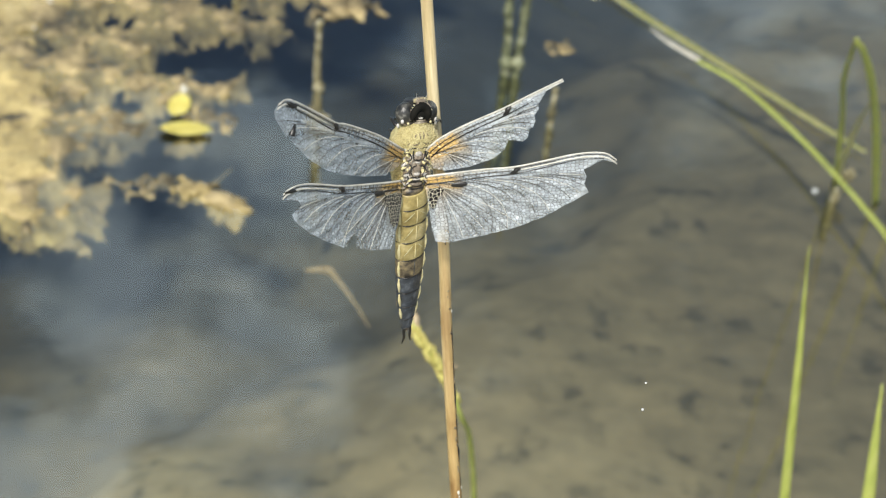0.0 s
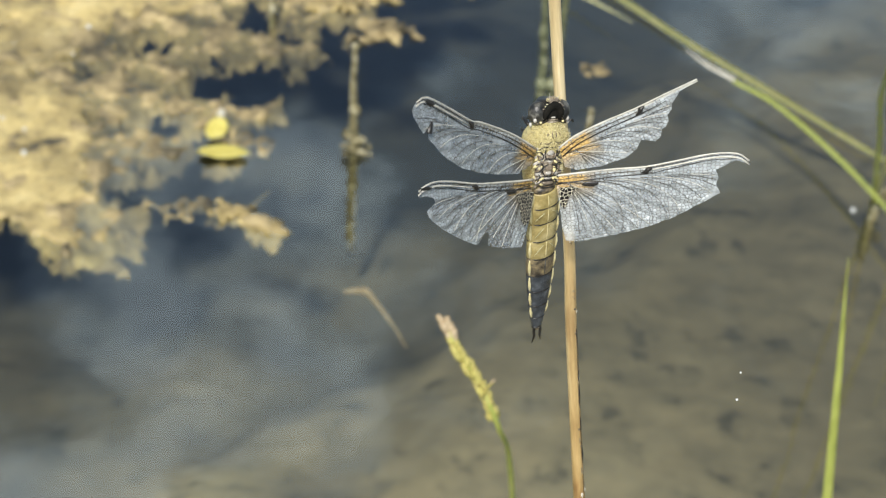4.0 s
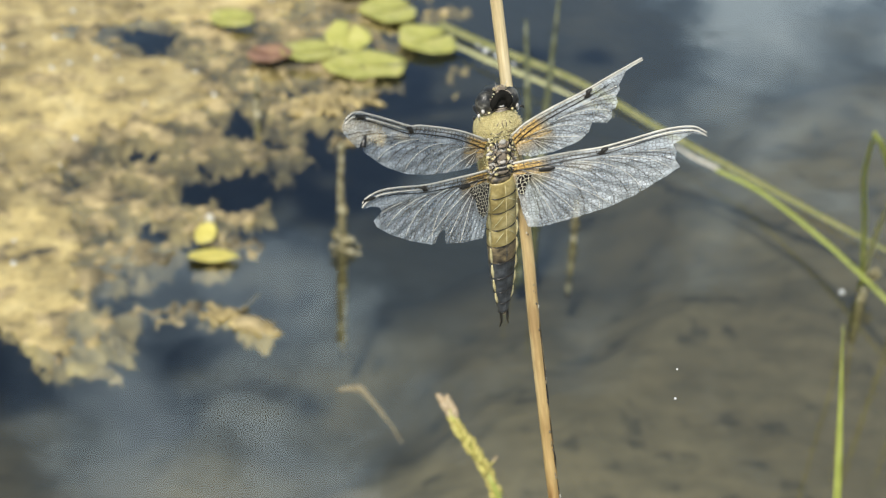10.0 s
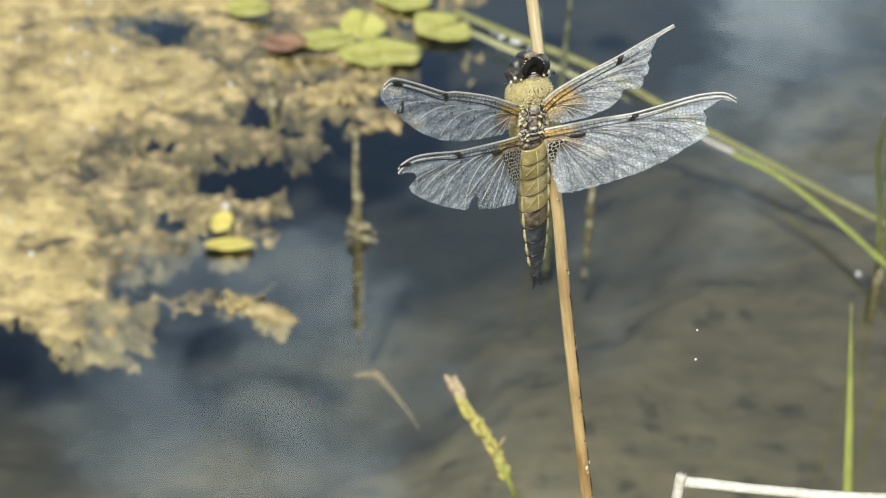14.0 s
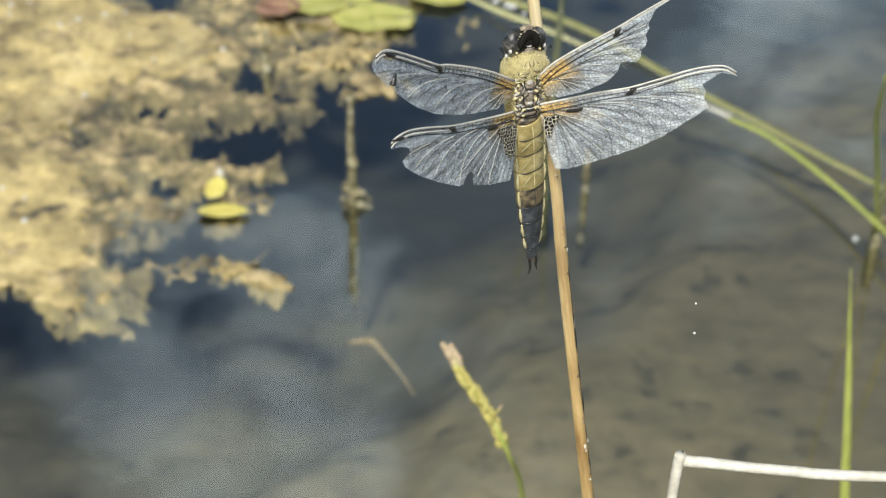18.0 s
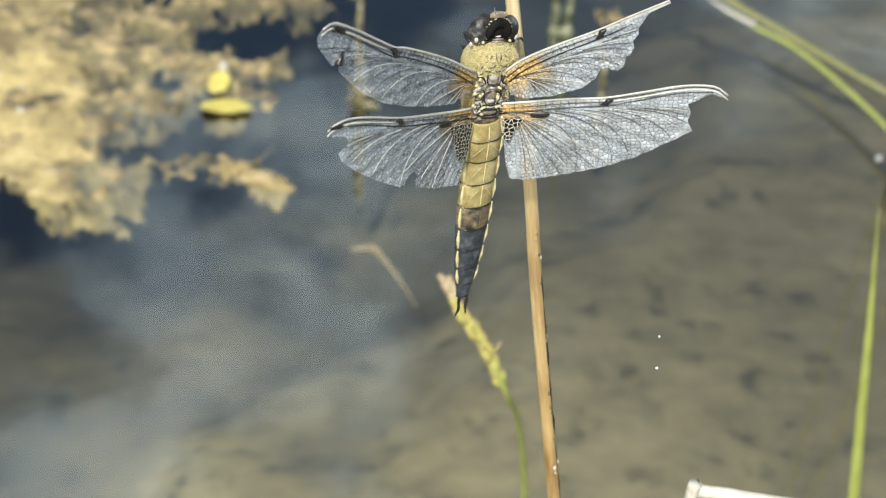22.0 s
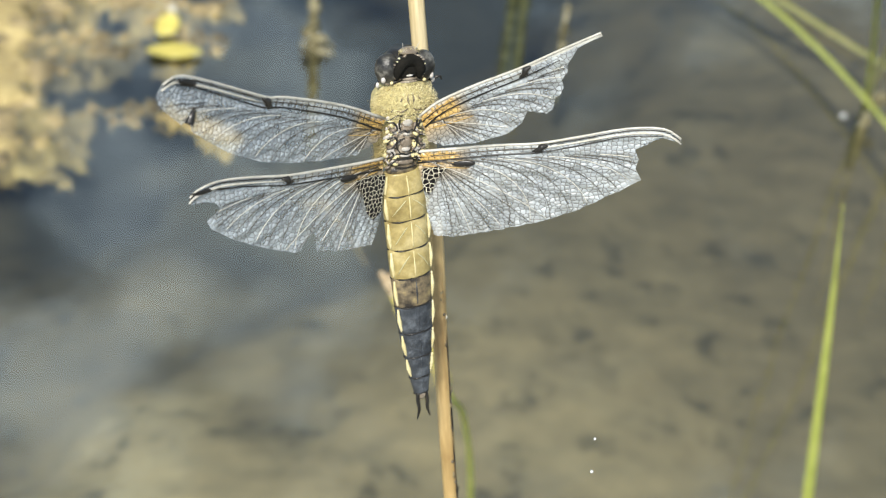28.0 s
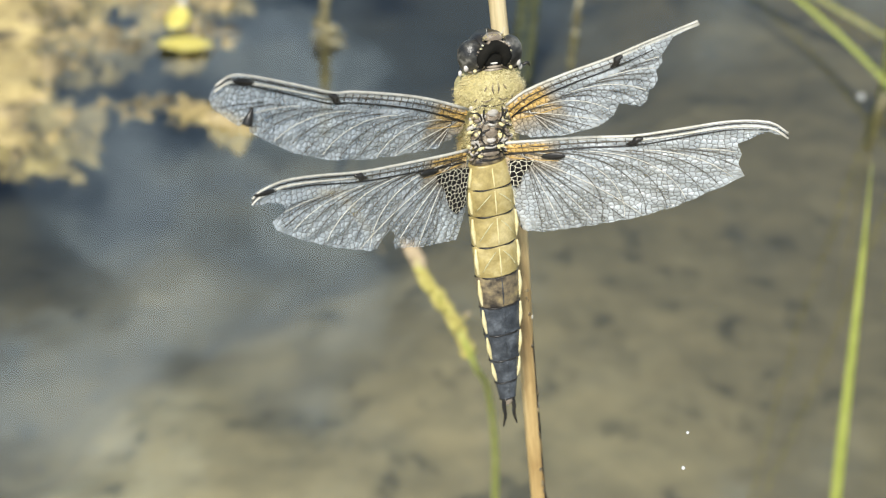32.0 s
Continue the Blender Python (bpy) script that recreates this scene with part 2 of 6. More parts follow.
def wing_material(name, scale, amber):
    """Clear corrugated membrane with a net of dark veins; amber towards the root."""
    m, n, l, p = nodes_of(name)
    tc = n.new("ShaderNodeTexCoord")
    mp = n.new("ShaderNodeMapping")
    mp.inputs["Scale"].default_value = scale
    l.new(tc.outputs["Object"], mp.inputs["Vector"])
    v = n.new("ShaderNodeTexVoronoi")
    v.feature = "DISTANCE_TO_EDGE"
    v.voronoi_dimensions = "2D"
    v.inputs["Scale"].default_value = 1.0
    v.inputs["Randomness"].default_value = 0.75
    l.new(mp.outputs["Vector"], v.inputs["Vector"])
    vein = ramp(n, l, v.outputs["Distance"], [(0.03, (0.85, 0.85, 0.85)), (0.095, (0, 0, 0))])
    # patches of the net painted pale for glints on the veins
    tone = noise_tex(n, l, 140.0, 1, 0.4)
    l.new(ramp(n, l, tone, [(0.56, (0.05, 0.043, 0.035)), (0.70, (0.55, 0.54, 0.50))]), p.inputs["Base Color"])
    p.inputs["Roughness"].default_value = 0.3
    cl = n.new("ShaderNodeBsdfTransparent")
    sp = n.new("ShaderNodeSeparateXYZ")
    l.new(tc.outputs["Object"], sp.inputs[0])
    rg = n.new("ShaderNodeMapRange")
    rg.inputs["From Min"].default_value, rg.inputs["From Max"].default_value = 0.0035, amber
    l.new(sp.outputs["X"], rg.inputs["Value"])
    rv = n.new("ShaderNodeMapRange")
    rv.inputs["From Min"].default_value, rv.inputs["From Max"].default_value = 0.0012, 0.0042
    l.new(sp.outputs["Y"], rv.inputs["Value"])
    mxx = n.new("ShaderNodeMath")
    mxx.operation = "MAXIMUM"
    l.new(rg.outputs["Result"], mxx.inputs[0])
    l.new(rv.outputs["Result"], mxx.inputs[1])
    l.new(blend(n, l, mxx.outputs[0], (0.80, 0.47, 0.11), (0.95, 0.96, 0.96)), cl.inputs["Color"])
    film = n.new("ShaderNodeBsdfPrincipled")
    film.inputs["Coat Weight"].default_value = 1.0
    film.inputs["Coat Roughness"].default_value = 0.16
    l.new(blend(n, l, mxx.outputs[0], (0.74, 0.48, 0.14), (0.83, 0.90, 0.92)), film.inputs["Base Color"])
    film.inputs["Roughness"].default_value = 0.33
    film.inputs["Specular IOR Level"].default_value = 1.0
    wave = noise_tex(n, l, 700.0, 2, 0.5)
    grain = n.new("ShaderNodeMath")
    grain.operation = "MULTIPLY_ADD"
    l.new(wave, grain.inputs[0])
    grain.inputs[1].default_value = 1.6
    l.new(v.outputs["Distance"], grain.inputs[2])
    bumped(n, l, film, grain.outputs[0], 0.75, 0.00028)
    cell = n.new("ShaderNodeTexVoronoi")
    cell.voronoi_dimensions = "2D"
    cell.inputs["Scale"].default_value = 1.0
    cell.inputs["Randomness"].default_value = 0.75
    l.new(mp.outputs["Vector"], cell.inputs["Vector"])
    pick = n.new("ShaderNodeSeparateColor")
    l.new(cell.outputs["Color"], pick.inputs[0])
    spread = n.new("ShaderNodeMapRange")
    spread.inputs["To Min"].default_value, spread.inputs["To Max"].default_value = 0.78, 1.22
    l.new(pick.outputs[0], spread.inputs["Value"])
    milk = noise_tex(n, l, 170.0, 2, 0.5)
    mr = n.new("ShaderNodeMapRange")
    mr.inputs["From Min"].default_value, mr.inputs["From Max"].default_value = 0.3, 0.75
    mr.inputs["To Min"].default_value, mr.inputs["To Max"].default_value = 0.23, 0.50
    l.new(milk, mr.inputs["Value"])
    sheen = n.new("ShaderNodeMath")
    sheen.operation, sheen.use_clamp = "MULTIPLY", True
    l.new(mr.outputs["Result"], sheen.inputs[0])
    l.new(spread.outputs["Result"], sheen.inputs[1])
    m1 = n.new("ShaderNodeMixShader")
    root = n.new("ShaderNodeMapRange")
    root.inputs["To Min"].default_value, root.inputs["To Max"].default_value = 0.7, 0.0
    l.new(mxx.outputs[0], root.inputs["Value"])
    both = n.new("ShaderNodeMath")
    both.operation = "MAXIMUM"
    l.new(sheen.outputs[0], both.inputs[0])
    l.new(root.outputs["Result"], both.inputs[1])
    l.new(both.outputs[0], m1.inputs["Fac"])
    l.new(cl.outputs["BSDF"], m1.inputs[1])
    l.new(film.outputs["BSDF"], m1.inputs[2])
    m2 = n.new("ShaderNodeMixShader")
    l.new(vein, m2.inputs["Fac"])
    l.new(m1.outputs["Shader"], m2.inputs[1])
    l.new(p.outputs["BSDF"], m2.inputs[2])
    l.new(m2.outputs["Shader"], n["Material Output"].inputs["Surface"])
    return m


M = {}
M["water"] = water_material()
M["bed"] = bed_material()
def weed_material(name, stops, broad, rough):
    """Matted threads: blotches at three scales and a fibrous relief."""
    m, n, l, p = nodes_of(name)
    c = ramp(n, l, noise_tex(n, l, 30.0, 7, 0.62, distort=0.4), stops)
    c = blend(n, l, 1.0, c, ramp(n, l, noise_tex(n, l, 9.0, 4, 0.55), broad), "MULTIPLY")
    fine = noise_tex(n, l, 210.0, 4, 0.65)
    c = blend(n, l, 0.45, c, ramp(n, l, fine, [(0.34, (0.45, 0.43, 0.40)), (0.62, (1.15, 1.15, 1.15))]), "MULTIPLY")
    l.new(c, p.inputs["Base Color"])
    p.inputs["Roughness"].default_value = rough
    bumped(n, l, p, fine, 0.8, 0.0022)
    return m


M["algae"] = weed_material("filamentous_algae", [(0.32, (0.17, 0.130, 0.056)), (0.46, (0.39, 0.300, 0.122)), (0.58, (0.54, 0.42, 0.175)), (0.72, (0.62, 0.51, 0.25))], [(0.36, (0.62, 0.62, 0.66)), (0.58, (1, 1, 1))], 0.5)
M["drowned"] = weed_material("drowned_weed", [(0.34, (0.055, 0.048, 0.030)), (0.45, (0.22, 0.170, 0.082)), (0.55, (0.39, 0.300, 0.142)), (0.70, (0.52, 0.41, 0.20))], [(0.36, (0.6, 0.61, 0.64)), (0.56, (1, 1, 1))], 0.7)
M["pad"] = leafy("floating_leaf", [(0.3, (0.34, 0.34, 0.085)), (0.5, (0.49, 0.475, 0.125)), (0.72, (0.60, 0.55, 0.21))], 60.0)
M["pad_red"] = leafy("withered_leaf", [(0.3, (0.22, 0.10, 0.06)), (0.6, (0.42, 0.24, 0.14)), (0.8, (0.45, 0.38, 0.12))], 60.0)
M["yellow"] = leafy("yellow_leaf", [(0.3, (0.55, 0.47, 0.10)), (0.6, (0.71, 0.62, 0.17)), (0.8, (0.68, 0.64, 0.27))], 90.0)
M["grass"] = leafy("grass_blade", [(0.3, (0.30, 0.34, 0.07)), (0.55, (0.43, 0.47, 0.11)), (0.8, (0.56, 0.54, 0.22))], 60.0, (5, 5, 1))
M["grass_dull"] = leafy("olive_grass_blade", [(0.3, (0.19, 0.20, 0.06)), (0.5, (0.31, 0.31, 0.11)), (0.72, (0.46, 0.41, 0.22))], 60.0, (4, 4, 1))
M["reed_green"] = organic("grey_green_reed", [(0.36, (0.045, 0.05, 0.025)), (0.52, (0.13, 0.14, 0.07)), (0.68, (0.32, 0.32, 0.20))], 120.0, 0.6, 0.5, 0.0005)
M["grass_pale"] = leafy("pale_grass_blade", [(0.3, (0.44, 0.43, 0.18)), (0.55, (0.56, 0.54, 0.27)), (0.8, (0.68, 0.63, 0.40))], 40.0, (8, 8, 1))


def graded_stem():
    """Straw paler towards its top, browner and stained towards the water."""
    m = organic("graded_straw", [(0.28, (0.35, 0.25, 0.11)), (0.48, (0.56, 0.44, 0.23)), (0.70, (0.76, 0.65, 0.41))], 420.0, 0.5, 0.4, 0.0003, 5.0, (1, 1, 0.08))
    n, l = m.node_tree.nodes, m.node_tree.links
    base = n["Principled BSDF"].inputs["Base Color"]
    col = base.links[0].from_socket
    tc, sp, rg = n.new("ShaderNodeTexCoord"), n.new("ShaderNodeSeparateXYZ"), n.new("ShaderNodeMapRange")
    l.new(tc.outputs["Object"], sp.inputs[0])
    l.new(sp.outputs["Z"], rg.inputs["Value"])
    rg.inputs["From Min"].default_value, rg.inputs["From Max"].default_value = -0.06, 0.01
    tint = blend(n, l, rg.outputs["Result"], (0.76, 0.66, 0.50), (1.0, 1.0, 1.0))
    stain = ramp(n, l, noise_tex(n, l, 70.0, 4, 0.6, stretch=(3, 3, 1)), [(0.36, (0.62, 0.52, 0.44)), (0.48, (0.94, 0.91, 0.86)), (0.60, (1.05, 1.05, 1.05))])
    tint = blend(n, l, 1.0, tint, blend(n, l, rg.outputs["Result"], stain, (1.0, 1.0, 1.0)), "MULTIPLY")
    l.new(blend(n, l, 1.0, col, tint, "MULTIPLY"), base)
    return m


M["stem"] = graded_stem()
M["white_straw"] = organic("bleached_straw", [(0.28, (0.40, 0.365, 0.28)), (0.5, (0.56, 0.525, 0.42)), (0.75, (0.68, 0.645, 0.54))], 200.0, 0.5, 0.3, 0.0002, 4.0)
M["stalk"] = organic("dead_stalk", [(0.36, (0.05, 0.045, 0.02)), (0.5, (0.20, 0.17, 0.08)), (0.66, (0.46, 0.42, 0.28))], 150.0, 0.7, 0.6, 0.0006)
M["seed"] = organic("sedge_spikelet", [(0.3, (0.28, 0.20, 0.07)), (0.6, (0.46, 0.42, 0.11)), (0.8, (0.58, 0.40, 0.20))], 300.0, 0.6, 0.6, 0.0004)
M["sedge_tip"] = organic("sedge_tip", [(0.3, (0.26, 0.18, 0.09)), (0.6, (0.46, 0.36, 0.22)), (0.8, (0.60, 0.52, 0.38))], 300.0, 0.6, 0.5, 0.0004)
M["bead"] = organic("white_bead", [(0.3, (0.50, 0.50, 0.46)), (0.7, (0.72, 0.72, 0.68))], 400.0, 0.12, 0.0)
M["chestnut"] = organic("olive_brown_cuticle", [(0.3, (0.21, 0.155, 0.052)), (0.50, (0.38, 0.30, 0.115)), (0.72, (0.58, 0.48, 0.24))], 380.0, 0.30, 0.35, 0.0002)
M["slate"] = organic("grey_black_cuticle", [(0.3, (0.018, 0.021, 0.025)), (0.55, (0.055, 0.062, 0.070)), (0.75, (0.15, 0.165, 0.18))], 700.0, 0.38, 0.6, 0.0002)
M["smoky"] = organic("smoky_brown_cuticle", [(0.38, (0.030, 0.025, 0.020)), (0.52, (0.16, 0.125, 0.075)), (0.72, (0.36, 0.28, 0.13))], 620.0, 0.4, 0.3, 0.0002)
M["black"] = organic("black_cuticle", [(0.3, (0.010, 0.009, 0.008)), (0.8, (0.03, 0.027, 0.022))], 600.0, 0.35, 0.2, 0.0001)
M["velvet"] = organic("velvet_black", [(0.3, (0.006, 0.006, 0.005)), (0.8, (0.02, 0.018, 0.014))], 600.0, 0.95, 0.3, 0.0002, spec=0.1)
M["cream"] = organic("cream_stripe", [(0.3, (0.62, 0.52, 0.24)), (0.8, (0.80, 0.72, 0.44))], 500.0, 0.45, 0.2, 0.0001)
M["fur"] = organic("golden_down", [(0.3, (0.38, 0.31, 0.12)), (0.6, (0.56, 0.48, 0.22)), (0.85, (0.70, 0.63, 0.38))], 700.0, 0.75, 0.9, 0.0005, 4.0)
M["plate"] = organic("grey_thorax_plate", [(0.3, (0.10, 0.075, 0.05)), (0.55, (0.28, 0.23, 0.17)), (0.8, (0.52, 0.47, 0.38))], 600.0, 0.35, 0.4, 0.0002)
M["root"] = organic("mottled_back", [(0.36, (0.030, 0.023, 0.016)), (0.48, (0.20, 0.155, 0.105)), (0.64, (0.56, 0.49, 0.38))], 1100.0, 0.4, 0.5, 0.0003)
M["shield"] = organic("pale_back_plate", [(0.3, (0.36, 0.32, 0.26)), (0.7, (0.66, 0.63, 0.58))], 700.0, 0.28, 0.3, 0.0002)
# grey mottling paints part of the eyes' sheen into the colour
M["eye"] = organic("compound_eye", [(0.42, (0.012, 0.011, 0.009)), (0.52, (0.045, 0.042, 0.034)), (0.62, (0.19, 0.18, 0.15))], 520.0, 0.34, 0.3, 0.0003, spec=0.5)
M["face"] = organic("pale_face", [(0.3, (0.45, 0.42, 0.22)), (0.8, (0.68, 0.66, 0.44))], 600.0, 0.4, 0.2, 0.0001)
M["amber"] = organic("amber_vein", [(0.3, (0.42, 0.25, 0.06)), (0.8, (0.62, 0.44, 0.16))], 600.0, 0.4, 0.0)
M["vein"] = organic("dark_vein", [(0.3, (0.035, 0.028, 0.02)), (0.8, (0.10, 0.08, 0.05))], 800.0, 0.4, 0.0)
M["costa"] = organic("pale_leading_vein", [(0.3, (0.44, 0.41, 0.33)), (0.8, (0.72, 0.69, 0.60))], 500.0, 0.35, 0.0)


def strip_material():
    """Thickened pale membrane along the leading edge of a wing."""
    m, n, l, p = nodes_of("pale_wing_strip")
    p.inputs["Base Color"].default_value = (0.74, 0.71, 0.60, 1)
    p.inputs["Roughness"].default_value = 0.3
    cl = n.new("ShaderNodeBsdfTransparent")
    mx = n.new("ShaderNodeMixShader")
    mr = n.new("ShaderNodeMapRange")
    mr.inputs["To Min"].default_value, mr.inputs["To Max"].default_value = 0.0, 0.75
    l.new(noise_tex(n, l, 400.0, 2, 0.5), mr.inputs["Value"])
    l.new(mr.outputs["Result"], mx.inputs["Fac"])
    l.new(cl.outputs["BSDF"], mx.inputs[1])
    l.new(p.outputs["BSDF"], mx.inputs[2])
    l.new(mx.outputs["Shader"], n["Material Output"].inputs["Surface"])
    return m


M["strip"] = strip_material()
M["wing"] = wing_material("wing_membrane", (1650, 2100, 1), 0.0055)


def net_material():
    """Dark wing-root patch: black cells in a cream net."""
    m, n, l, p = nodes_of("netted_root_patch")
    tc = n.new("ShaderNodeTexCoord")
    v = n.new("ShaderNodeTexVoronoi")
    v.feature = "DISTANCE_TO_EDGE"
    v.voronoi_dimensions = "2D"
    v.inputs["Scale"].default_value = 1750.0
    v.inputs["Randomness"].default_value = 0.7
    l.new(tc.outputs["Object"], v.inputs["Vector"])
    l.new(ramp(n, l, v.outputs["Distance"], [(0.03, (0.74, 0.69, 0.52)), (0.065, (0.006, 0.005, 0.005))]), p.inputs["Base Color"])
    p.inputs["Roughness"].default_value = 0.7
    p.inputs["Specular IOR Level"].default_value = 0.15
    return m


M["net"] = net_material()


# ---- mesh builders ----
def mesh(name, verts, faces, material, smooth=True):
    me = bpy.data.meshes.new(name)
    me.from_pydata([tuple(v) for v in verts], [], faces)
    me.materials.append(material)
    if smooth:
        me.polygons.foreach_set("use_smooth", [True] * len(me.polygons))
    me.update()
    return me


def thing(name, me, label, category, group="", kind="", m=None):
    ob = new(name, me)
    if m is not None:
        ob.matrix_basis = m
    return tagged(ob, label, category, group, kind)


def part(name, me, parent, label="", m=None):
    ob = new(name, me)
    ob.parent = parent
    if m is not None:
        ob.matrix_basis = m
    return tagged(ob, label)


def spline(pts, per):
    """Catmull-Rom through the points."""
    p = [Vector(q) for q in pts]
    p = [p[0] * 2 - p[1]] + p + [p[-1] * 2 - p[-2]]
    out = []
    for i in range(1, len(p) - 2):
        for k in range(per):
            t = k / per
            a, b, c, d = p[i - 1], p[i], p[i + 1], p[i + 2]
            out.append(0.5 * (2 * b + (c - a) * t + (2 * a - 5 * b + 4 * c - d) * t * t + (3 * b - a - 3 * c + d) * t ** 3))
    out.append(p[-2])
    return out


def tube_data(pts, radii, sides=10, per=6, wob=0.0, seed=0):
    """Verts and faces of a closed tube through points, its radius gliding along radii."""
    line = spline(pts, per)
    verts, faces = [], []
    n = len(line)
    side = None
    for i, c in enumerate(line):
        d = (line[min(i + 1, n - 1)] - line[max(i - 1, 0)]).normalized()
        if side is None:
            side = d.orthogonal().normalized()
        side = (side - d * side.dot(d)).normalized()
        up = d.cross(side)
        f = i / (n - 1) * (len(radii) - 1)
        k = min(int(f), len(radii) - 2)
        rad = radii[k] + (radii[k + 1] - radii[k]) * (f - k)
        for j in range(sides):
            a = 2 * math.pi * j / sides
            w = 1 + wob * noise.noise(Vector((c.x * 400 + seed, c.y * 400, c.z * 400 + j)))
            verts.append(c + (side * math.cos(a) + up * math.sin(a)) * rad * w)
    for i in range(n - 1):
        for j in range(sides):
            k = (j + 1) % sides
            faces.append((i * sides + j, i * sides + k, (i + 1) * sides + k, (i + 1) * sides + j))
    faces.append(tuple(range(sides))[::-1])
    faces.append(tuple((n - 1) * sides + j for j in range(sides)))
    return verts, faces


def tube(name, pts, radii, material, sides=10, per=6, wob=0.0, seed=0):
    return mesh(name, *tube_data(pts, radii, sides, per, wob, seed), material)


def blade(name, pts, width, material, face=(0, -1, 0.5), per=10, fold=0.25, thick=0.12):
    """A grass blade: a tapering strip with a keel, of real thickness, its flat side towards face."""
    line = spline(pts, per)
    n = len(line)
    verts, faces = [], []
    for i, c in enumerate(line):
        d = (line[min(i + 1, n - 1)] - line[max(i - 1, 0)]).normalized()
        nn = Vector(face) - d * Vector(face).dot(d)
        nn.normalize()
        s = d.cross(nn)
        f = i / (n - 1)
        k = f * (len(width) - 1)
        q = min(int(k), len(width) - 2)
        w = (width[q] + (width[q + 1] - width[q]) * (k - q)) / 2
        for x, z in ((-1, 0), (0, -fold), (1, 0), (1, -thick), (0, -fold - thick * 2), (-1, -thick)):
            verts.append(c + s * (x * w) + nn * (z * w))
    for i in range(n - 1):
        for j in range(6):
            k = (j + 1) % 6
            faces.append((i * 6 + j, i * 6 + k, (i + 1) * 6 + k, (i + 1) * 6 + j))
    faces.append(tuple(range(6))[::-1])
    faces.append(tuple((n - 1) * 6 + j for j in range(6)))
    return mesh(name, verts, faces, material)


def ball_data(c, r, seg=14, rings=9):
    rx, ry, rz = r if isinstance(r, (tuple, list)) else (r, r, r)
    verts, faces = [Vector((c[0], c[1], c[2] + rz))], []
    for i in range(1, rings):
        t = math.pi * i / rings
        for j in range(seg):
            a = 2 * math.pi * j / seg
            verts.append(Vector((c[0] + rx * math.sin(t) * math.cos(a), c[1] + ry * math.sin(t) * math.sin(a), c[2] + rz * math.cos(t))))
    verts.append(Vector((c[0], c[1], c[2] - rz)))
    for j in range(seg):
        faces.append((0, 1 + j, 1 + (j + 1) % seg))
        for i in range(rings - 2):
            a, b = 1 + i * seg + j, 1 + i * seg + (j + 1) % seg
            faces.append((a, a + seg, b + seg, b))
        q = 1 + (rings - 2) * seg
        faces.append((q + j, len(verts) - 1, q + (j + 1) % seg))
    return verts, faces


def joined(*datas):
    verts, faces = [], []
    for v, f in datas:
        o = len(verts)
        verts += v
        faces += [tuple(i + o for i in q) for q in f]
    return verts, faces


# ---- pond: bed, water, algae ----
def step(a, b, x):
    t = min(max((x - a) / (b - a), 0), 1)
    return t * t * (3 - 2 * t)


def fbm(x, y, s, o=4, z=0.0):
    return noise.fractal(Vector((x * s, y * s, z)), 1.0, 2.0, o)


def bed_z(x, y):
    shelf = float(np.interp(x, (-0.4, -0.18, -0.07, 0.0, 0.12, 0.20, 0.40, 0.8), (-0.40, -0.27, -0.19, -0.12, 0.06, 0.22, 0.44, 0.6)))
    drop = step(-0.24, 0.34, y - shelf + 0.13 * fbm(x, y, 6, 2, 2.0))
    hump = 0.004 * fbm(x, y, 12, 3) + 0.0025 * fbm(x, y, 40, 3, 5)
    if abs(x) > 1.5 or abs(y) > 1.5:
        hump = 0.0
    return min(-0.035 - 0.11 * drop + hump, -0.012)


def graded(lo, hi, fine_lo, fine_hi, fine):
    """Coordinates: fine steps in the middle, growing outwards."""
    out = list(np.arange(fine_lo, fine_hi + 1e-9, fine))
    s, x = fine, fine_lo
    while x > lo:
        s *= 1.5
        x -= s
        out.insert(0, max(x, lo))
    s, x = fine, fine_hi
    while x < hi:
        s *= 1.5
        x += s
        out.append(min(x, hi))
    return out


def sheet(xs, ys, fz):
    verts = [(x, y, fz(x, y)) for y in ys for x in xs]
    w = len(xs)
    faces = [(j * w + i, j * w + i + 1, (j + 1) * w + i + 1, (j + 1) * w + i) for j in range(len(ys) - 1) for i in range(w - 1)]
    return verts, faces


FAR = 400.0
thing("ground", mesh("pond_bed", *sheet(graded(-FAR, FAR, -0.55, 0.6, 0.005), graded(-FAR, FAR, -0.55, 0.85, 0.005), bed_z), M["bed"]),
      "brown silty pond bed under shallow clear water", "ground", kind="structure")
surface = thing("water", mesh("water_surface", *sheet(graded(-FAR, FAR, -0.6, 0.6, 0.1), graded(-FAR, FAR, -0.6, 0.9, 0.1), lambda x, y: 0.0), M["water"]),
                "still pond water reflecting clouds and blue sky", "water", kind="structure")


def edge_x(y):
    """Where the brown weed beside the algae ends towards open water."""
    ys = (-0.14, -0.11, -0.06, -0.03, 0.0, 0.04, 0.08, 0.10, 0.12, 0.155, 0.19, 0.24, 0.28, 0.33, 0.45, 0.9)
    xs = (-0.198, -0.187, -0.172, -0.148, -0.128, -0.155, -0.155, -0.130, -0.108, -0.098, -0.083, -0.070, -0.030, -0.030, -0.01, 0.02)
    return float(np.interp(y, ys, xs))


def dense_x(y):
    """Where the thick floating mat ends."""
    ys = (-0.145, -0.11, -0.085, -0.037, 0.01, 0.05, 0.085, 0.14, 0.17, 0.20, 0.235, 0.28, 0.31, 0.335, 0.365, 0.40, 0.48, 0.9)
    xs = (-0.204, -0.190, -0.200, -0.200, -0.218, -0.238, -0.262, -0.262, -0.224, -0.186, -0.160, -0.182, -0.215, -0.30, -0.30, -0.14, -0.07, 0.0)
    return float(np.interp(y, ys, xs))


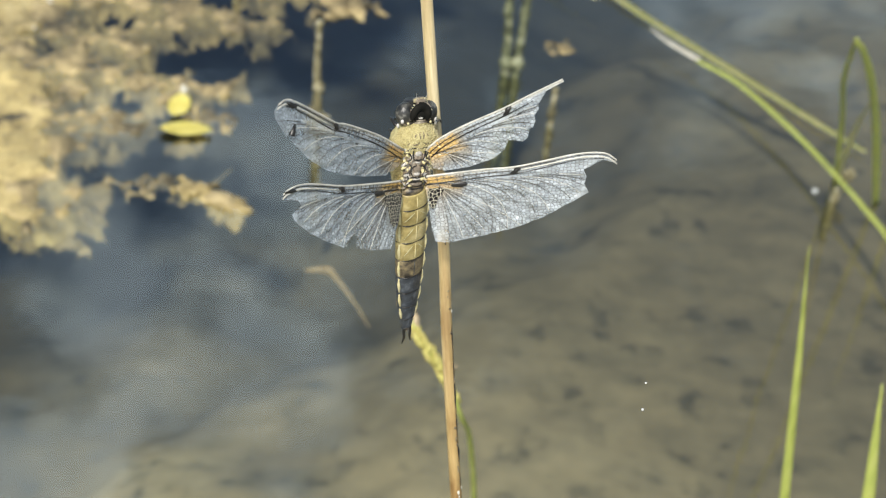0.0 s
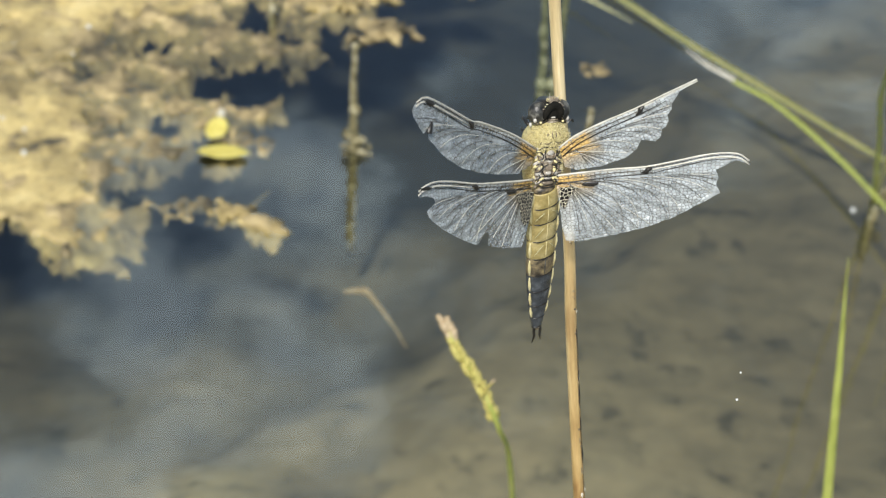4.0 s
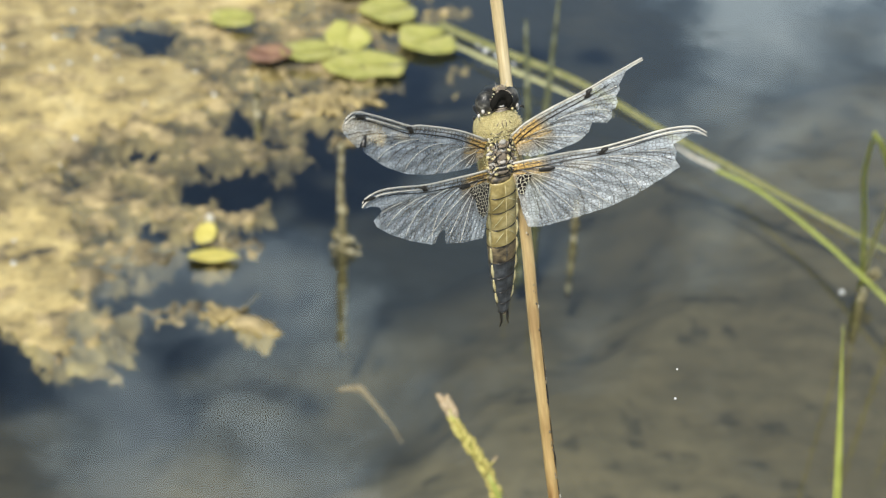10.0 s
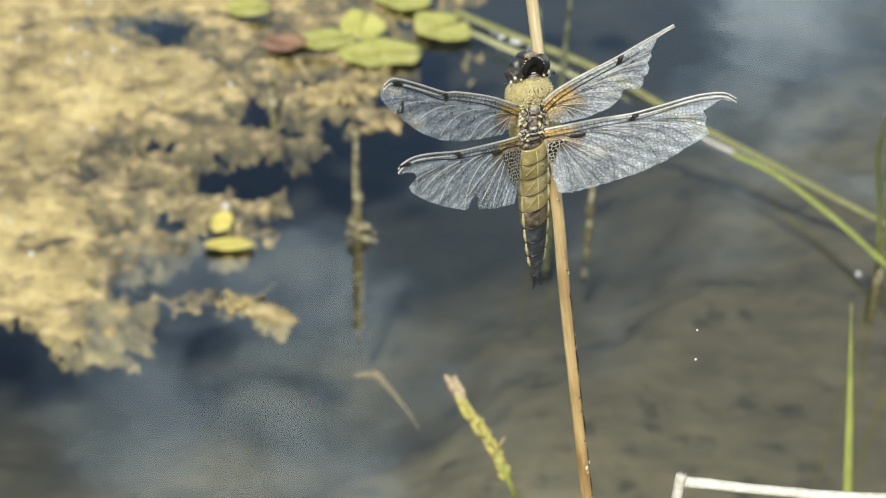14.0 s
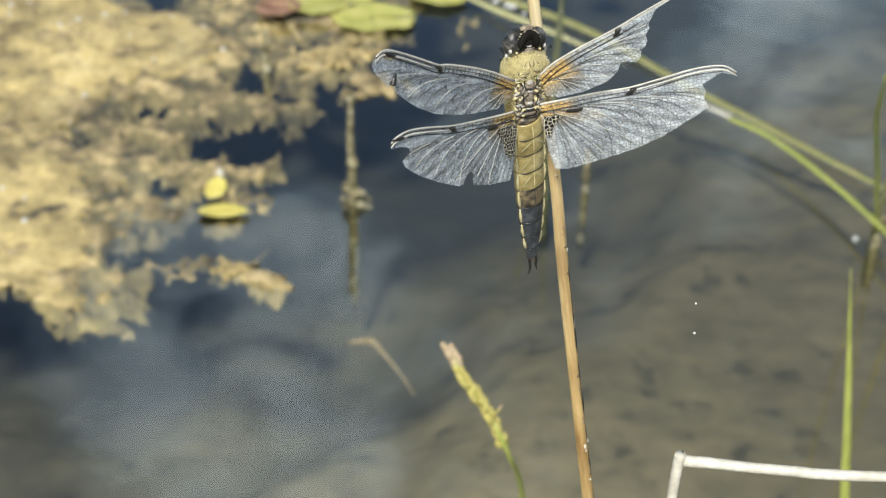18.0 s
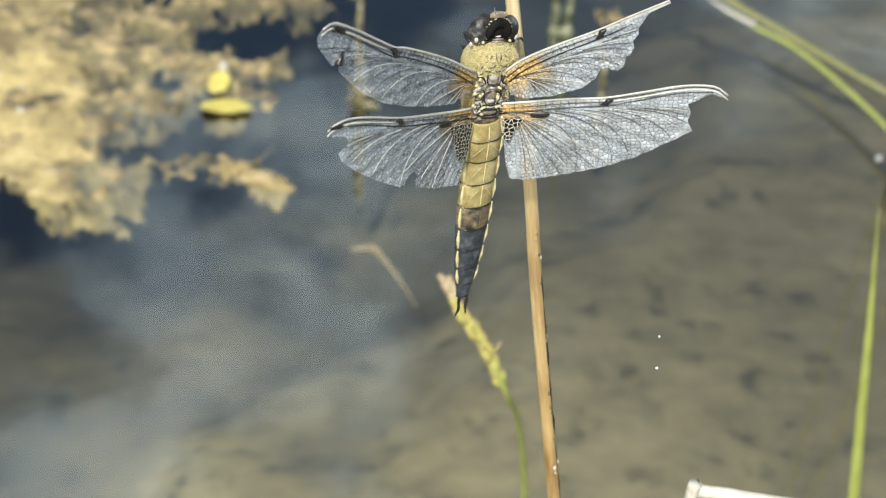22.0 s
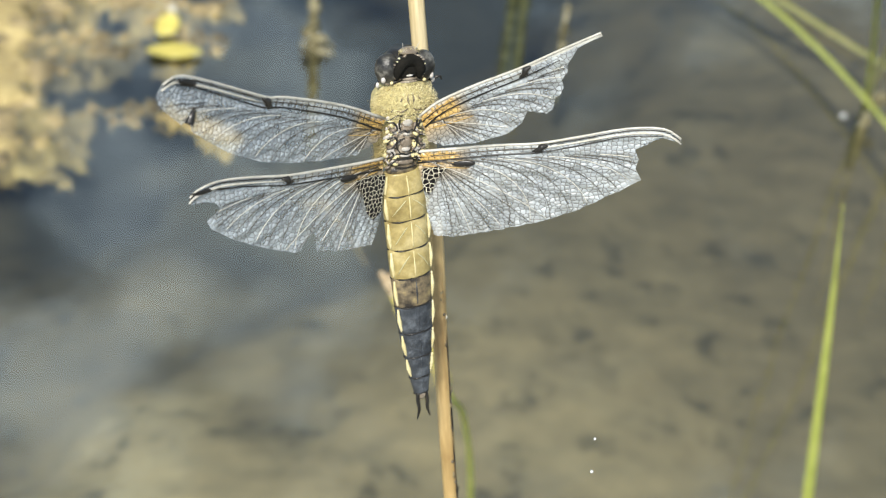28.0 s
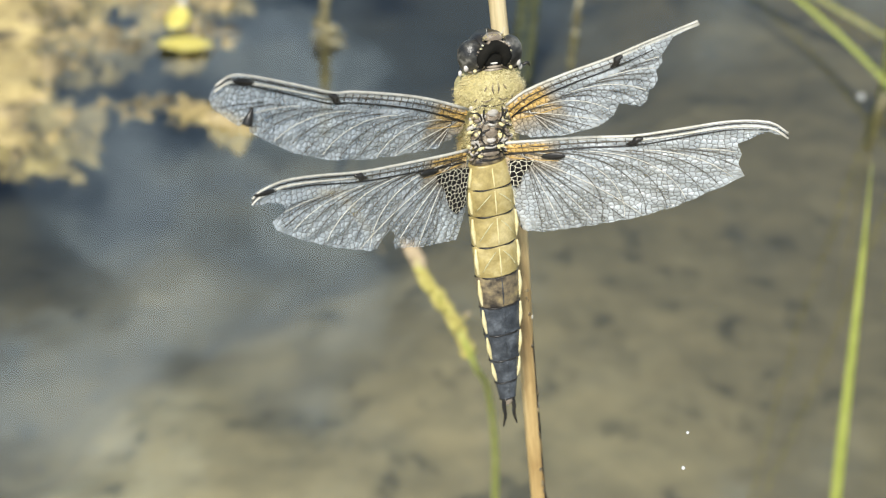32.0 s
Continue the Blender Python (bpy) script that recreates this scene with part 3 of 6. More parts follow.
def rim(x, y):
    """Below zero outside the weed: its near end and its far and outer limits."""
    low = step(-0.160, -0.128, y + 0.022 * fbm(x, y, 30, 5, 6.0) - 0.045 * step(-0.228, -0.262, x))
    fray = 0.05 * fbm(x, y, 9, 4, 8.0)
    outer = step(-0.49, -0.57, x + fray) + step(0.59, 0.66, y + fray)
    return -2.0 * (1 - low) - 2.5 * outer


def pool(x, y):
    """Small pools of open water in the weed."""
    k = 0.0
    for cx, cy, r, w in ((-0.157, -0.030, 0.030, 0.7), (-0.200, -0.052, 0.018, 0.5), (-0.224, 0.050, 0.026, 0.45), (-0.158, 0.108, 0.028, 0.6), (-0.125, 0.107, 0.020, 0.5), (-0.122, 0.268, 0.030, 0.5), (-0.152, 0.205, 0.026, 0.45), (-0.25, 0.352, 0.045, 0.8), (-0.238, -0.126, 0.014, 1.2), (-0.16, -0.078, 0.022, 0.5)):
        d = math.hypot(x - cx, (y - cy) * 0.8)
        k += w * (1 - step(0.3 * r, r * 1.3, d))
    return k


def algae_mask(x, y):
    far = min((edge_x(y) - x) / 0.07, 0.75)
    for ax, ay, bx, by, w in ((-0.20, -0.080, -0.150, -0.062, 0.012), (-0.150, -0.062, -0.126, -0.066, 0.012), (-0.126, -0.066, -0.098, -0.088, 0.011), (-0.17, 0.03, -0.118, 0.06, 0.014), (-0.20, -0.03, -0.14, -0.008, 0.012)):
        vx, vy = bx - ax, by - ay
        t = min(max(((x - ax) * vx + (y - ay) * vy) / (vx * vx + vy * vy), 0), 1)
        d = math.hypot(x - ax - t * vx, y - ay - t * vy)
        far = max(far, 0.75 * (1 - d / w) + 0.1) if d < w else far
    return far + 0.95 * fbm(x, y, 24, 5, 3.0) + 0.5 * fbm(x, y, 75, 3, 1.0) - 0.08 + rim(x, y) - pool(x, y)


def dense_mask(x, y):
    far = min((dense_x(y) - x) / 0.05, 0.8)
    return far + 0.5 * fbm(x, y, 20, 5, 4.0) + 0.3 * fbm(x, y, 70, 3, 1.0) + rim(x, y) - 0.8 * pool(x, y)


def weed_sheet(mask, spacing, x0, x1, y0, y1, limit, zf):
    xs, ys = np.arange(x0, x1, spacing), np.arange(y0, y1, spacing)
    mk = np.array([[mask(float(x), float(y)) for x in xs] for y in ys])
    idx, verts, faces = {}, [], []
    for j in range(len(ys) - 1):
        for i in range(len(xs) - 1):
            if min(mk[j, i], mk[j + 1, i], mk[j, i + 1], mk[j + 1, i + 1]) > limit:
                f = []
                for a, b in ((j, i), (j, i + 1), (j + 1, i + 1), (j + 1, i)):
                    if (a, b) not in idx:
                        idx[(a, b)] = len(verts)
                        x, y = float(xs[b]), float(ys[a])
                        verts.append((x + 0.0012 * noise.noise(Vector((x * 300, y * 300, 1))), y + 0.0012 * noise.noise(Vector((x * 300, y * 300, 7))), zf(x, y, mk[a, b])))
                    f.append(idx[(a, b)])
                faces.append(tuple(f))
    return verts, faces


def mat_z(x, y, m):
    return -0.009 + 0.0115 * step(-0.05, 0.5, m) + 0.0028 * fbm(x, y, 38, 4, 2.0) + 0.0014 * fbm(x, y, 150, 2, 9.0)


def fringe_z(x, y, m):
    return -0.014 + 0.0145 * step(-0.2, 0.5, m) + 0.006 * fbm(x, y, 45, 4, 2.0) + 0.0015 * fbm(x, y, 160, 2, 9.0)


thing("algae_mat", mesh("algae_mat", *weed_sheet(dense_mask, 0.0025, -0.64, 0.03, -0.2, 0.72, -0.05, mat_z), M["algae"]),
      "tan and olive floating mat of filamentous algae with ragged edge", "algae", kind="stuff")
thing("drowned_weed", mesh("drowned_weed", *weed_sheet(algae_mask, 0.0025, -0.64, 0.05, -0.24, 0.72, -0.08, fringe_z), M["drowned"]),
      "brown half-sunken weed in the water beside the algae mat", "water weed", kind="stuff")

# white balls for bubbles caught in the algae and for glints on it
rng = random.Random(4)
found = []
while len(found) < 120:
    x, y = rng.uniform(-0.5, -0.05), rng.uniform(-0.15, 0.55)
    k = dense_mask(x, y)
    if k > 0.15:
        r = rng.choice((0.0007, 0.0010, 0.0014, 0.0020))
        found.append(ball_data((x, y, mat_z(x, y, k) + r * 0.5), r, 8, 6))
thing("bubble_glints", mesh("bubble_glints", *joined(*found), M["bead"]), "tiny white bubbles and painted glints on the algae mat", "bubbles", kind="stuff")


# ---- floating leaves ----
def pad_mesh(name, a, b, notch, material, seed, cup=0.002):
    verts, faces = [], []
    rings, seg = 5, 36
    for side in (0, 1):
        for i in range(1, rings + 1):
            for j in range(seg):
                t = notch / 2 + (2 * math.pi - notch) * j / (seg - 1)
                q = i / rings
                wob = 1 + 0.16 * noise.noise(Vector((math.cos(t) * 1.7 + seed, math.sin(t) * 1.7, seed)))
                x, y = a * q * wob * math.cos(t), b * q * wob * math.sin(t)
                z = cup * q * q + 0.0012 * q * noise.noise(Vector((x * 70 + seed, y * 70, 3))) - side * 0.0007
                verts.append((x, y, z))
        verts.append((0, 0, -side * 0.0007))
    half = rings * seg + 1
    for side in (0, 1):
        o = side * half
        for j in range(seg - 1):
            faces.append((o + half - 1, o + j, o + j + 1)[:: 1 if side == 0 else -1])
            for i in range(rings - 1):
                f = (o + i * seg + j, o + (i + 1) * seg + j, o + (i + 1) * seg + j + 1, o + i * seg + j + 1)
                faces.append(f[:: 1 if side == 0 else -1])
    rim = [(rings - 1) * seg + j for j in range(seg)]
    line = [half - 1] + [i * seg for i in range(rings)] + rim[1:] + [i * seg + seg - 1 for i in range(rings - 2, -1, -1)]
    for k in range(len(line)):
        p, q = line[k], line[(k + 1) % len(line)]
        faces.append((p, p + half, q + half, q))
    return mesh(name, verts, faces, material)


PADS = [  # place, half length and width, turn, material, label
    ((-0.054, 0.303, 0.004), 0.037, 0.024, 12, "pad", "large pale green floating pond leaf"),
    ((-0.074, 0.345, 0.010), 0.017, 0.020, 80, "pad", "round yellow-green pond leaf tilted out of the water"),
    ((-0.005, 0.356, 0.006), 0.024, 0.028, 40, "pad", "yellow-green floating pond leaf beside grass blades"),
    ((-0.103, 0.322, 0.006), 0.025, 0.022, 20, "pad", "yellowing floating pond leaf"),
    ((-0.138, 0.310, 0.007), 0.019, 0.018, 150, "pad_red", "reddish withered floating leaf on algae"),
    ((-0.042, 0.420, 0.004), 0.026, 0.027, 30, "pad", "green floating pond leaf among algae"),
    ((-0.178, 0.375, 0.009), 0.020, 0.017, 10, "pad", "small yellow-green leaf on the algae mat"),
    ((-0.075, 0.470, 0.007), 0.030, 0.026, 60, "pad", "yellowing floating leaf on algae"),
    ((-0.065, 0.535, 0.006), 0.032, 0.026, 15, "pad", "pale green floating pond leaf among algae"),
    ((0.00, 0.545, 0.005), 0.026, 0.030, 120, "pad", "yellow-green floating pond leaf"),
    ((0.075, 0.545, 0.004), 0.034, 0.024, -10, "pad", "pale green floating pond leaf on open water"),
    ((0.15, 0.55, 0.004), 0.022, 0.020, 35, "pad", "small green floating leaf on open water"),
]
for n, (at, a, b, turn, mt, lab) in enumerate(PADS):
    tip = random.Random(n)
    leaf = thing("floating_leaf", pad_mesh("floating_leaf", a, b, 0.22, M[mt], n * 3.1), lab, "leaf", "floating pond leaves",
                 m=pose(*at, tip.uniform(-4, 4) + (28 if "tilted" in lab else 0), tip.uniform(-4, 4), 0) @ pose(0, 0, 0, 0, 0, turn))
    part("leaf_vein", tube("leaf_vein", [(-a * 0.8, 0, 0.0016), (0, 0, 0.0008), (a * 0.9, 0, 0.0022)], (0.0004, 0.0006, 0.0003), M[mt], 6, 4), leaf)

fallen = thing("yellow_leaf", pad_mesh("yellow_leaf", 0.0165, 0.0075, 0.02, M["yellow"], 31, 0.001), "narrow bright yellow leaf floating by the algae", "leaf", m=pose(-0.1415, -0.005, 0.0035, 0, 0, 4))
part("leaf_vein", tube("leaf_vein", [(-0.014, 0, 0.002), (0, 0, 0.0013), (0.015, 0, 0.002)], (0.0003, 0.0004, 0.0002), M["yellow"], 6, 4), fallen)
thing("yellow_leaf", pad_mesh("yellow_leaf", 0.0072, 0.0105, 0.02, M["yellow"], 35, 0.002), "small oval yellow leaf beside the algae", "leaf", m=pose(-0.1495, 0.020, 0.005, 14, 0, -8))
thing("seed_bud", mesh("seed_bud", *ball_data((0, 0, 0), (0.003, 0.003, 0.005)), M["white_straw"]), "pale round bud on the algae edge", "bud", m=pose(-0.149, 0.035, 0.008))


# ---- emergent dead stalks with reflections ----
def stalk(pts, radii, label, knobs=(), name="dead_stalk", mt="stalk"):
    ob = thing(name, tube(name, pts, radii, M[mt], 10, 8, 0.35, pts[0][0] * 99), label, "stalk", "dead stalks in the pond")
    for at, r in knobs:
        part("stalk_node", mesh("stalk_node", *ball_data(at, r, 10, 7), M[mt]), ob)
    return ob


stalk([(-0.053, 0.016, -0.09), (-0.054, 0.018, 0.0), (-0.056, 0.020, 0.045), (-0.0555, 0.021, 0.078)], (0.0036, 0.0032, 0.0024, 0.0016),
      "thin dead stalk rising from the water with scum at its foot", [((-0.0555, 0.021, 0.0785), (0.0030, 0.0030, 0.0032)), ((-0.0545, 0.019, 0.030), (0.0042, 0.0042, 0.006)), ((-0.0575, 0.017, 0.012), (0.005, 0.004, 0.005)), ((-0.051, 0.016, 0.008), (0.006, 0.004, 0.003))])
for dx, h, lean in ((-0.004, 0.138, -0.010), (0.004, 0.155, 0.004)):
    stalk([(0.0805 + dx, 0.110, -0.09), (0.0805 + dx, 0.110, 0.0), (0.0805 + dx + lean * 0.4, 0.110, 0.07), (0.0805 + dx + lean, 0.111, h)], (0.0036, 0.0034, 0.0026, 0.0010), "mottled greenish dead reed standing in the water", [((0.0805 + dx, 0.109, 0.010), (0.0055, 0.005, 0.006)), ((0.0805 + dx + lean * 0.3, 0.110, 0.052), (0.0036, 0.0035, 0.009))], mt="reed_green")
stalk([(0.1085, 0.046, -0.05), (0.1085, 0.045, 0.0), (0.1088, 0.046, 0.028)], (0.0022, 0.0022, 0.0018),
      "short dead stub poking out of the water", [((0.1088, 0.046, 0.010), (0.0034, 0.0032, 0.005)), ((0.1088, 0.046, 0.028), (0.0024, 0.0024, 0.003))])
stalk([(-0.135, 0.200, -0.03), (-0.135, 0.200, 0.01), (-0.135, 0.201, 0.04)], (0.0028, 0.0026, 0.0018), "short dark stub among the algae", [((-0.1345, 0.198, 0.006), 0.0030)])


def scum(at, size, seed, material, label):
    """A ragged scrap of floating algae: matted short threads."""
    r = random.Random(seed)
    bits = []
    for _ in range(26):
        a, d = r.uniform(0, 6.28), r.uniform(0, 1) ** 0.7
        x, y = size * d * math.cos(a), size * 0.6 * d * math.sin(a)
        b = r.uniform(0, 6.28)
        u = size * r.uniform(0.15, 0.4)
        bits.append(tube_data([(x, y, 0.0), (x + u * math.cos(b), y + u * math.sin(b), 0.0016), (x + 1.6 * u * math.cos(b + 0.6), y + 1.6 * u * math.sin(b + 0.6), -0.001)], (size * 0.05, size * 0.09, size * 0.04), 6, 4))
    thing("scum_patch", mesh("scum_patch", *joined(*bits), M[material]), label, "scum", kind="stuff", m=pose(*at))


scum((-0.051, 0.016, 0.0), 0.010, 3, "stalk", "ragged scrap of brown scum floating round a stalk")
scum((0.118, 0.155, -0.001), 0.013, 5, "drowned", "brown scrap of algae floating near a dead reed")
scum((-0.045, 0.19, 0.0), 0.03, 7, "drowned", "brown scrap of algae on open water")
scum((-0.09, 0.225, 0.0), 0.028, 8, "algae", "tan scrap of algae beside the mat")
scum((-0.07, 0.245, 0.0), 0.03, 9, "algae", "tan scrap of algae beside the mat")
scum((-0.123, -0.07, 0.0), 0.016, 10, "algae", "ragged tan strand end of algae")
scum((-0.102, -0.085, 0.0), 0.012, 11, "algae", "ragged tan strand end of algae")
scum((-0.155, -0.07, -0.002), 0.02, 12, "drowned", "brown algae threads in the water")
scum((-0.125, 0.015, -0.002), 0.018, 13, "drowned", "brown algae threads in the water")

# debris bead at the water's surface with its dark post below
bead = thing("white_bead", mesh("white_bead", *ball_data((0, 0, 0.0010), 0.0019), M["bead"]), "small white shiny bead floating on the water", "bead", m=pose(0.289, -0.011, 0.0))
stalk([(0.300, -0.02, -0.06), (0.301, -0.018, 0.0), (0.310, -0.012, 0.022)], (0.003, 0.003, 0.0016), "broken brown stalk end beside the grass", [((0.308, -0.013, 0.018), (0.005, 0.004, 0.004))])

# submerged twig and sunken stems
thing("dry_twig", tube("dry_twig", [(-0.0466, -0.1387, -0.004), (-0.0334, -0.1386, -0.0025), (-0.0266, -0.1466, -0.0025), (-0.0124, -0.1709, -0.003), (-0.0043, -0.1852, -0.006)], (0.0010, 0.0026, 0.0018, 0.0007, 0.0004), M["sedge_tip"], 8, 6, 0.3), "thin brown dry twig lying in the water", "twig")
thing("sunken_twig", tube("sunken_twig", [(-0.1257, -0.0488, -0.02), (-0.1169, -0.0343, -0.018), (-0.1087, -0.0135, -0.02)], (0.0006, 0.0010, 0.0006), M["drowned"], 8, 6, 0.3), "thin dark sunken twig under the water", "twig")

# white balls stand in for water glints where a lying blade meets the water
flecks = [ball_data(c, r, 10, 6) for c, r in (((0.047, 0.340, 0.006), (0.0035, 0.0025, 0.0018)), ((0.058, 0.331, 0.006), (0.0045, 0.0022, 0.0018)), ((0.062, 0.327, 0.007), (0.0030, 0.0020, 0.0015)), ((0.071, 0.316, 0.006), (0.002, 0.002, 0.0012)), ((0.040, 0.348, 0.006), (0.0018, 0.0018, 0.0012)))]
thing("glint_flecks", mesh("glint_flecks", *joined(*flecks), M["bead"]), "small white flecks painted as water glints by a grass blade", "foam", kind="stuff")

# ---- grass and sedge ----
for lab, mt, face, pts, width in (
    ("upright bright green grass blade with pointed tip", "grass", (0, -1, 0.5), [(0.196, -0.467, -0.03), (0.182, -0.466, 0.07), (0.169, -0.464, 0.16), (0.160, -0.463, 0.225), (0.1517, -0.462, 0.2814)], (0.0060, 0.0052, 0.0040, 0.0027, 0.0002)),
    ("green grass blade at the water's edge", "grass", (0, -1, 0.5), [(0.216, -0.51, -0.03), (0.202, -0.50, 0.10), (0.190, -0.49, 0.19), (0.184, -0.483, 0.239)], (0.006, 0.006, 0.005, 0.0006)),
    ("long olive grass blade lying out over the pond", "grass_dull", (0, -0.4, 1), [(0.0041, 0.398, 0.004), (0.0598, 0.3469, 0.004), (0.1261, 0.2901, 0.004), (0.19, 0.2078, 0.004), (0.2481, 0.139, 0.004), (0.3011, 0.0753, 0.004), (0.3325, 0.0395, 0.004)], (0.010, 0.0098, 0.0085, 0.0075, 0.007, 0.006, 0.004)),
    ("pale grass blade lying beside a green one", "grass_pale", (0, -0.4, 1), [(-0.002, 0.375, 0.004), (0.05, 0.318, 0.007), (0.10, 0.268, 0.010), (0.15, 0.214, 0.012)], (0.003, 0.008, 0.006, 0.0006)),
    ("long arching green grass blade with a bleached tip", "grass", (0, -0.6, 1), [(0.2208, 0.1378, 0.01), (0.2501, 0.1021, 0.012), (0.2853, 0.0238, 0.016), (0.3149, -0.0665, 0.02), (0.337, -0.1405, 0.02), (0.397, -0.2205, 0.02), (0.457, -0.3005, -0.03)], (0.0040, 0.0048, 0.0050, 0.0048, 0.0048, 0.005, 0.005)),
    ("green grass blade folded sharply into a loop", "grass", (0, -1, 0.5), [(0.3125, 0.02, -0.02), (0.2867, -0.037, 0.0694), (0.258, -0.1078, 0.1442), (0.2413, -0.1623, 0.1937), (0.2360, -0.181, 0.2095), (0.2345, -0.1847, 0.2136), (0.2362, -0.184, 0.2110), (0.2431, -0.176, 0.2013), (0.2607, -0.1473, 0.1687), (0.291, -0.09, 0.102), (0.3342, -0.0092, -0.01)], (0.0026, 0.0030, 0.0034, 0.0030, 0.0022, 0.0018, 0.0022, 0.0032, 0.0042, 0.0046, 0.0048)),
    ("short pale grass blade in a tuft", "grass_pale", (0, -1, 0.5), [(0.312, 0.025, -0.02), (0.2995, -0.0268, 0.0638), (0.2878, -0.0792, 0.1187)], (0.0036, 0.0034, 0.0008)),
    ("short green grass blade in a tuft", "grass", (0, -1, 0.5), [(0.352, 0.0, -0.02), (0.335, -0.04, 0.06), (0.318, -0.075, 0.12)], (0.004, 0.0038, 0.0008)),
):
    slim = 1.15 if "tuft" in lab or "loop" in lab else 0.8 if pts[0][1] > -0.2 else 0.95
    thing("grass_shoot", blade("grass_shoot", pts, tuple(w * slim for w in width), M[mt], face), lab, "grass", "grass shoots")
dry_tip = thing("grass_tip", blade("grass_tip", [(0.1877, 0.1814, 0.01), (0.2035, 0.1588, 0.01), (0.2225, 0.1391, 0.01)], (0.0006, 0.0028, 0.0036), M["white_straw"], (0, -0.6, 1)), "bleached dry end of an arching grass blade", "grass")


SEDGE = [(0.058, -0.42, -0.03), (0.050, -0.455, 0.12), (0.042, -0.490, 0.20), (0.0355, -0.517, 0.239), (0.0285, -0.5165, 0.2560), (0.0202, -0.5158, 0.2691), (0.0143, -0.5108, 0.2786)]


def sedge():
    top = [Vector(p) for p in SEDGE[3:]]
    ob = thing("sedge_spike", tube("sedge_spike", SEDGE, (0.0013, 0.0012, 0.0010, 0.0009, 0.0008, 0.0006, 0.0003), M["grass"], 8, 8), "green sedge stalk with a bent brownish-yellow seed spike", "sedge")
    r = random.Random(8)
    line = spline(top, 12)
    for i, c in enumerate(line):
        if i % 2 == 0 and i > 3:
            for s in (-1, 1):
                q = ball_data((0, 0, 0), (0.0012, 0.0012, r.uniform(0.0018, 0.0032)), 8, 6)
                m = pose(c.x + s * r.uniform(0.0006, 0.0014), c.y + r.uniform(-0.001, 0.001), c.z, r.uniform(-20, 20), -22 + s * 18, 0)
                part("spikelet", mesh("spikelet", *q, M["sedge_tip"] if i > len(line) - 9 else M["seed"]), ob, m=m)
    for k, (dx, dz) in enumerate(((0.0030, 0.0036), (0.0024, 0.0022), (0.0016, 0.0008))):
        part("spikelet", mesh("spikelet", *ball_data((0, 0, 0), (0.0004, 0.0004, 0.0015), 8, 6), M["sedge_tip"] if k == 0 else M["seed"]), ob, m=pose(top[1].x + dx, top[1].y, top[1].z + dz, 0, 38, 0))
    return ob


sedge()

# bent bleached reed
reed = thing("bent_reed", tube("bent_reed", [(0.032, -0.772, 0.20), (0.0415, -0.7660, 0.40), (0.0441, -0.7612, 0.4510), (0.0448, -0.7604, 0.4542), (0.0463, -0.7604, 0.4545), (0.0571, -0.7615, 0.4545), (0.0699, -0.7630, 0.4553), (0.12, -0.766, 0.4585)], (0.0008, 0.00075, 0.0007, 0.0008, 0.0007, 0.0007, 0.0006), M["white_straw"], 8, 8, 0.15),
             "bleached white dry reed stem sharply bent over", "reed")

# ---- reed stem on which the dragonfly sits ----
stem_base = new("reed_stem")
tagged(stem_base, "dry straw-coloured upright reed stem rising from the pond", "reed stem")
part("stem", tube("stem", [(0, 0, -0.50), (0.0006, 0, -0.25), (0, 0, -0.06), (0.0004, 0, -0.02), (0, 0, 0.02), (-0.0004, 0, 0.12), (0.002, 0, 0.30)], (0.0016, 0.00138, 0.00100, 0.00096, 0.00094, 0.0009, 0.0005), M["stem"], 14, 12, 0.06), stem_base)
rs = random.Random(12)
# dark ragged strip down one side, painted as the stem's shaded edge
edge = [(0.00082 + rs.uniform(-0.00008, 0.00008) + 0.0000012 * k * k * 0.1, -0.00042, -0.016 - 0.003 * k) for k in range(56)]
part("shade_strip", mesh("shade_strip", *tube_data(edge, [rs.uniform(0.00008, 0.00027) for _ in edge], 6, 3), M["black"]), stem_base, "dark ragged strip painted as the stem's shaded edge")
for k in range(46):
    z = rs.uniform(-0.10, 0.0)
    a = rs.uniform(-1.2, 0.4)
    R = 0.00095
    part("bark_flake", mesh("bark_flake", *ball_data((R * math.cos(a), R * math.sin(a), z), (rs.uniform(0.0001, 0.0003), 0.0003, rs.uniform(0.00015, 0.0006)), 6, 5), M["white_straw"] if k % 3 == 0 else M["smoky"]), stem_base)

# spider's thread with two droplets, hanging in the air beside the stem
thread = new("spider_thread")
tagged(thread, "fine spider thread with two tiny glistening droplets", "spider thread")
part("thread", tube("thread", [(-0.0002, 0, 0.0085), (0, 0, 0.003), (0.0004, 0, -0.006), (0.0005, 0, -0.012)], (0.000002, 0.000002, 0.000002), M["vein"], 5, 4), thread)
part("droplet", mesh("droplet", *ball_data((0, 0, 0), 0.00017, 8, 6), M["bead"]), thread)
part("droplet", mesh("droplet", *ball_data((0.0004, 0, -0.0056), 0.00022, 8, 6), M["bead"]), thread)

# ---- the dragonfly: x to its right, y to its head, z its back; millimetres ----
MM = 0.001
fly = new("dragonfly")
cam.data.dof.focus_object = fly
tagged(fly, "olive-brown dragonfly with tattered clear wings perched on a reed", "dragonfly")
CX = 2.7


def mm(data):
    v, f = data
    return [Vector(p) * MM for p in v], f


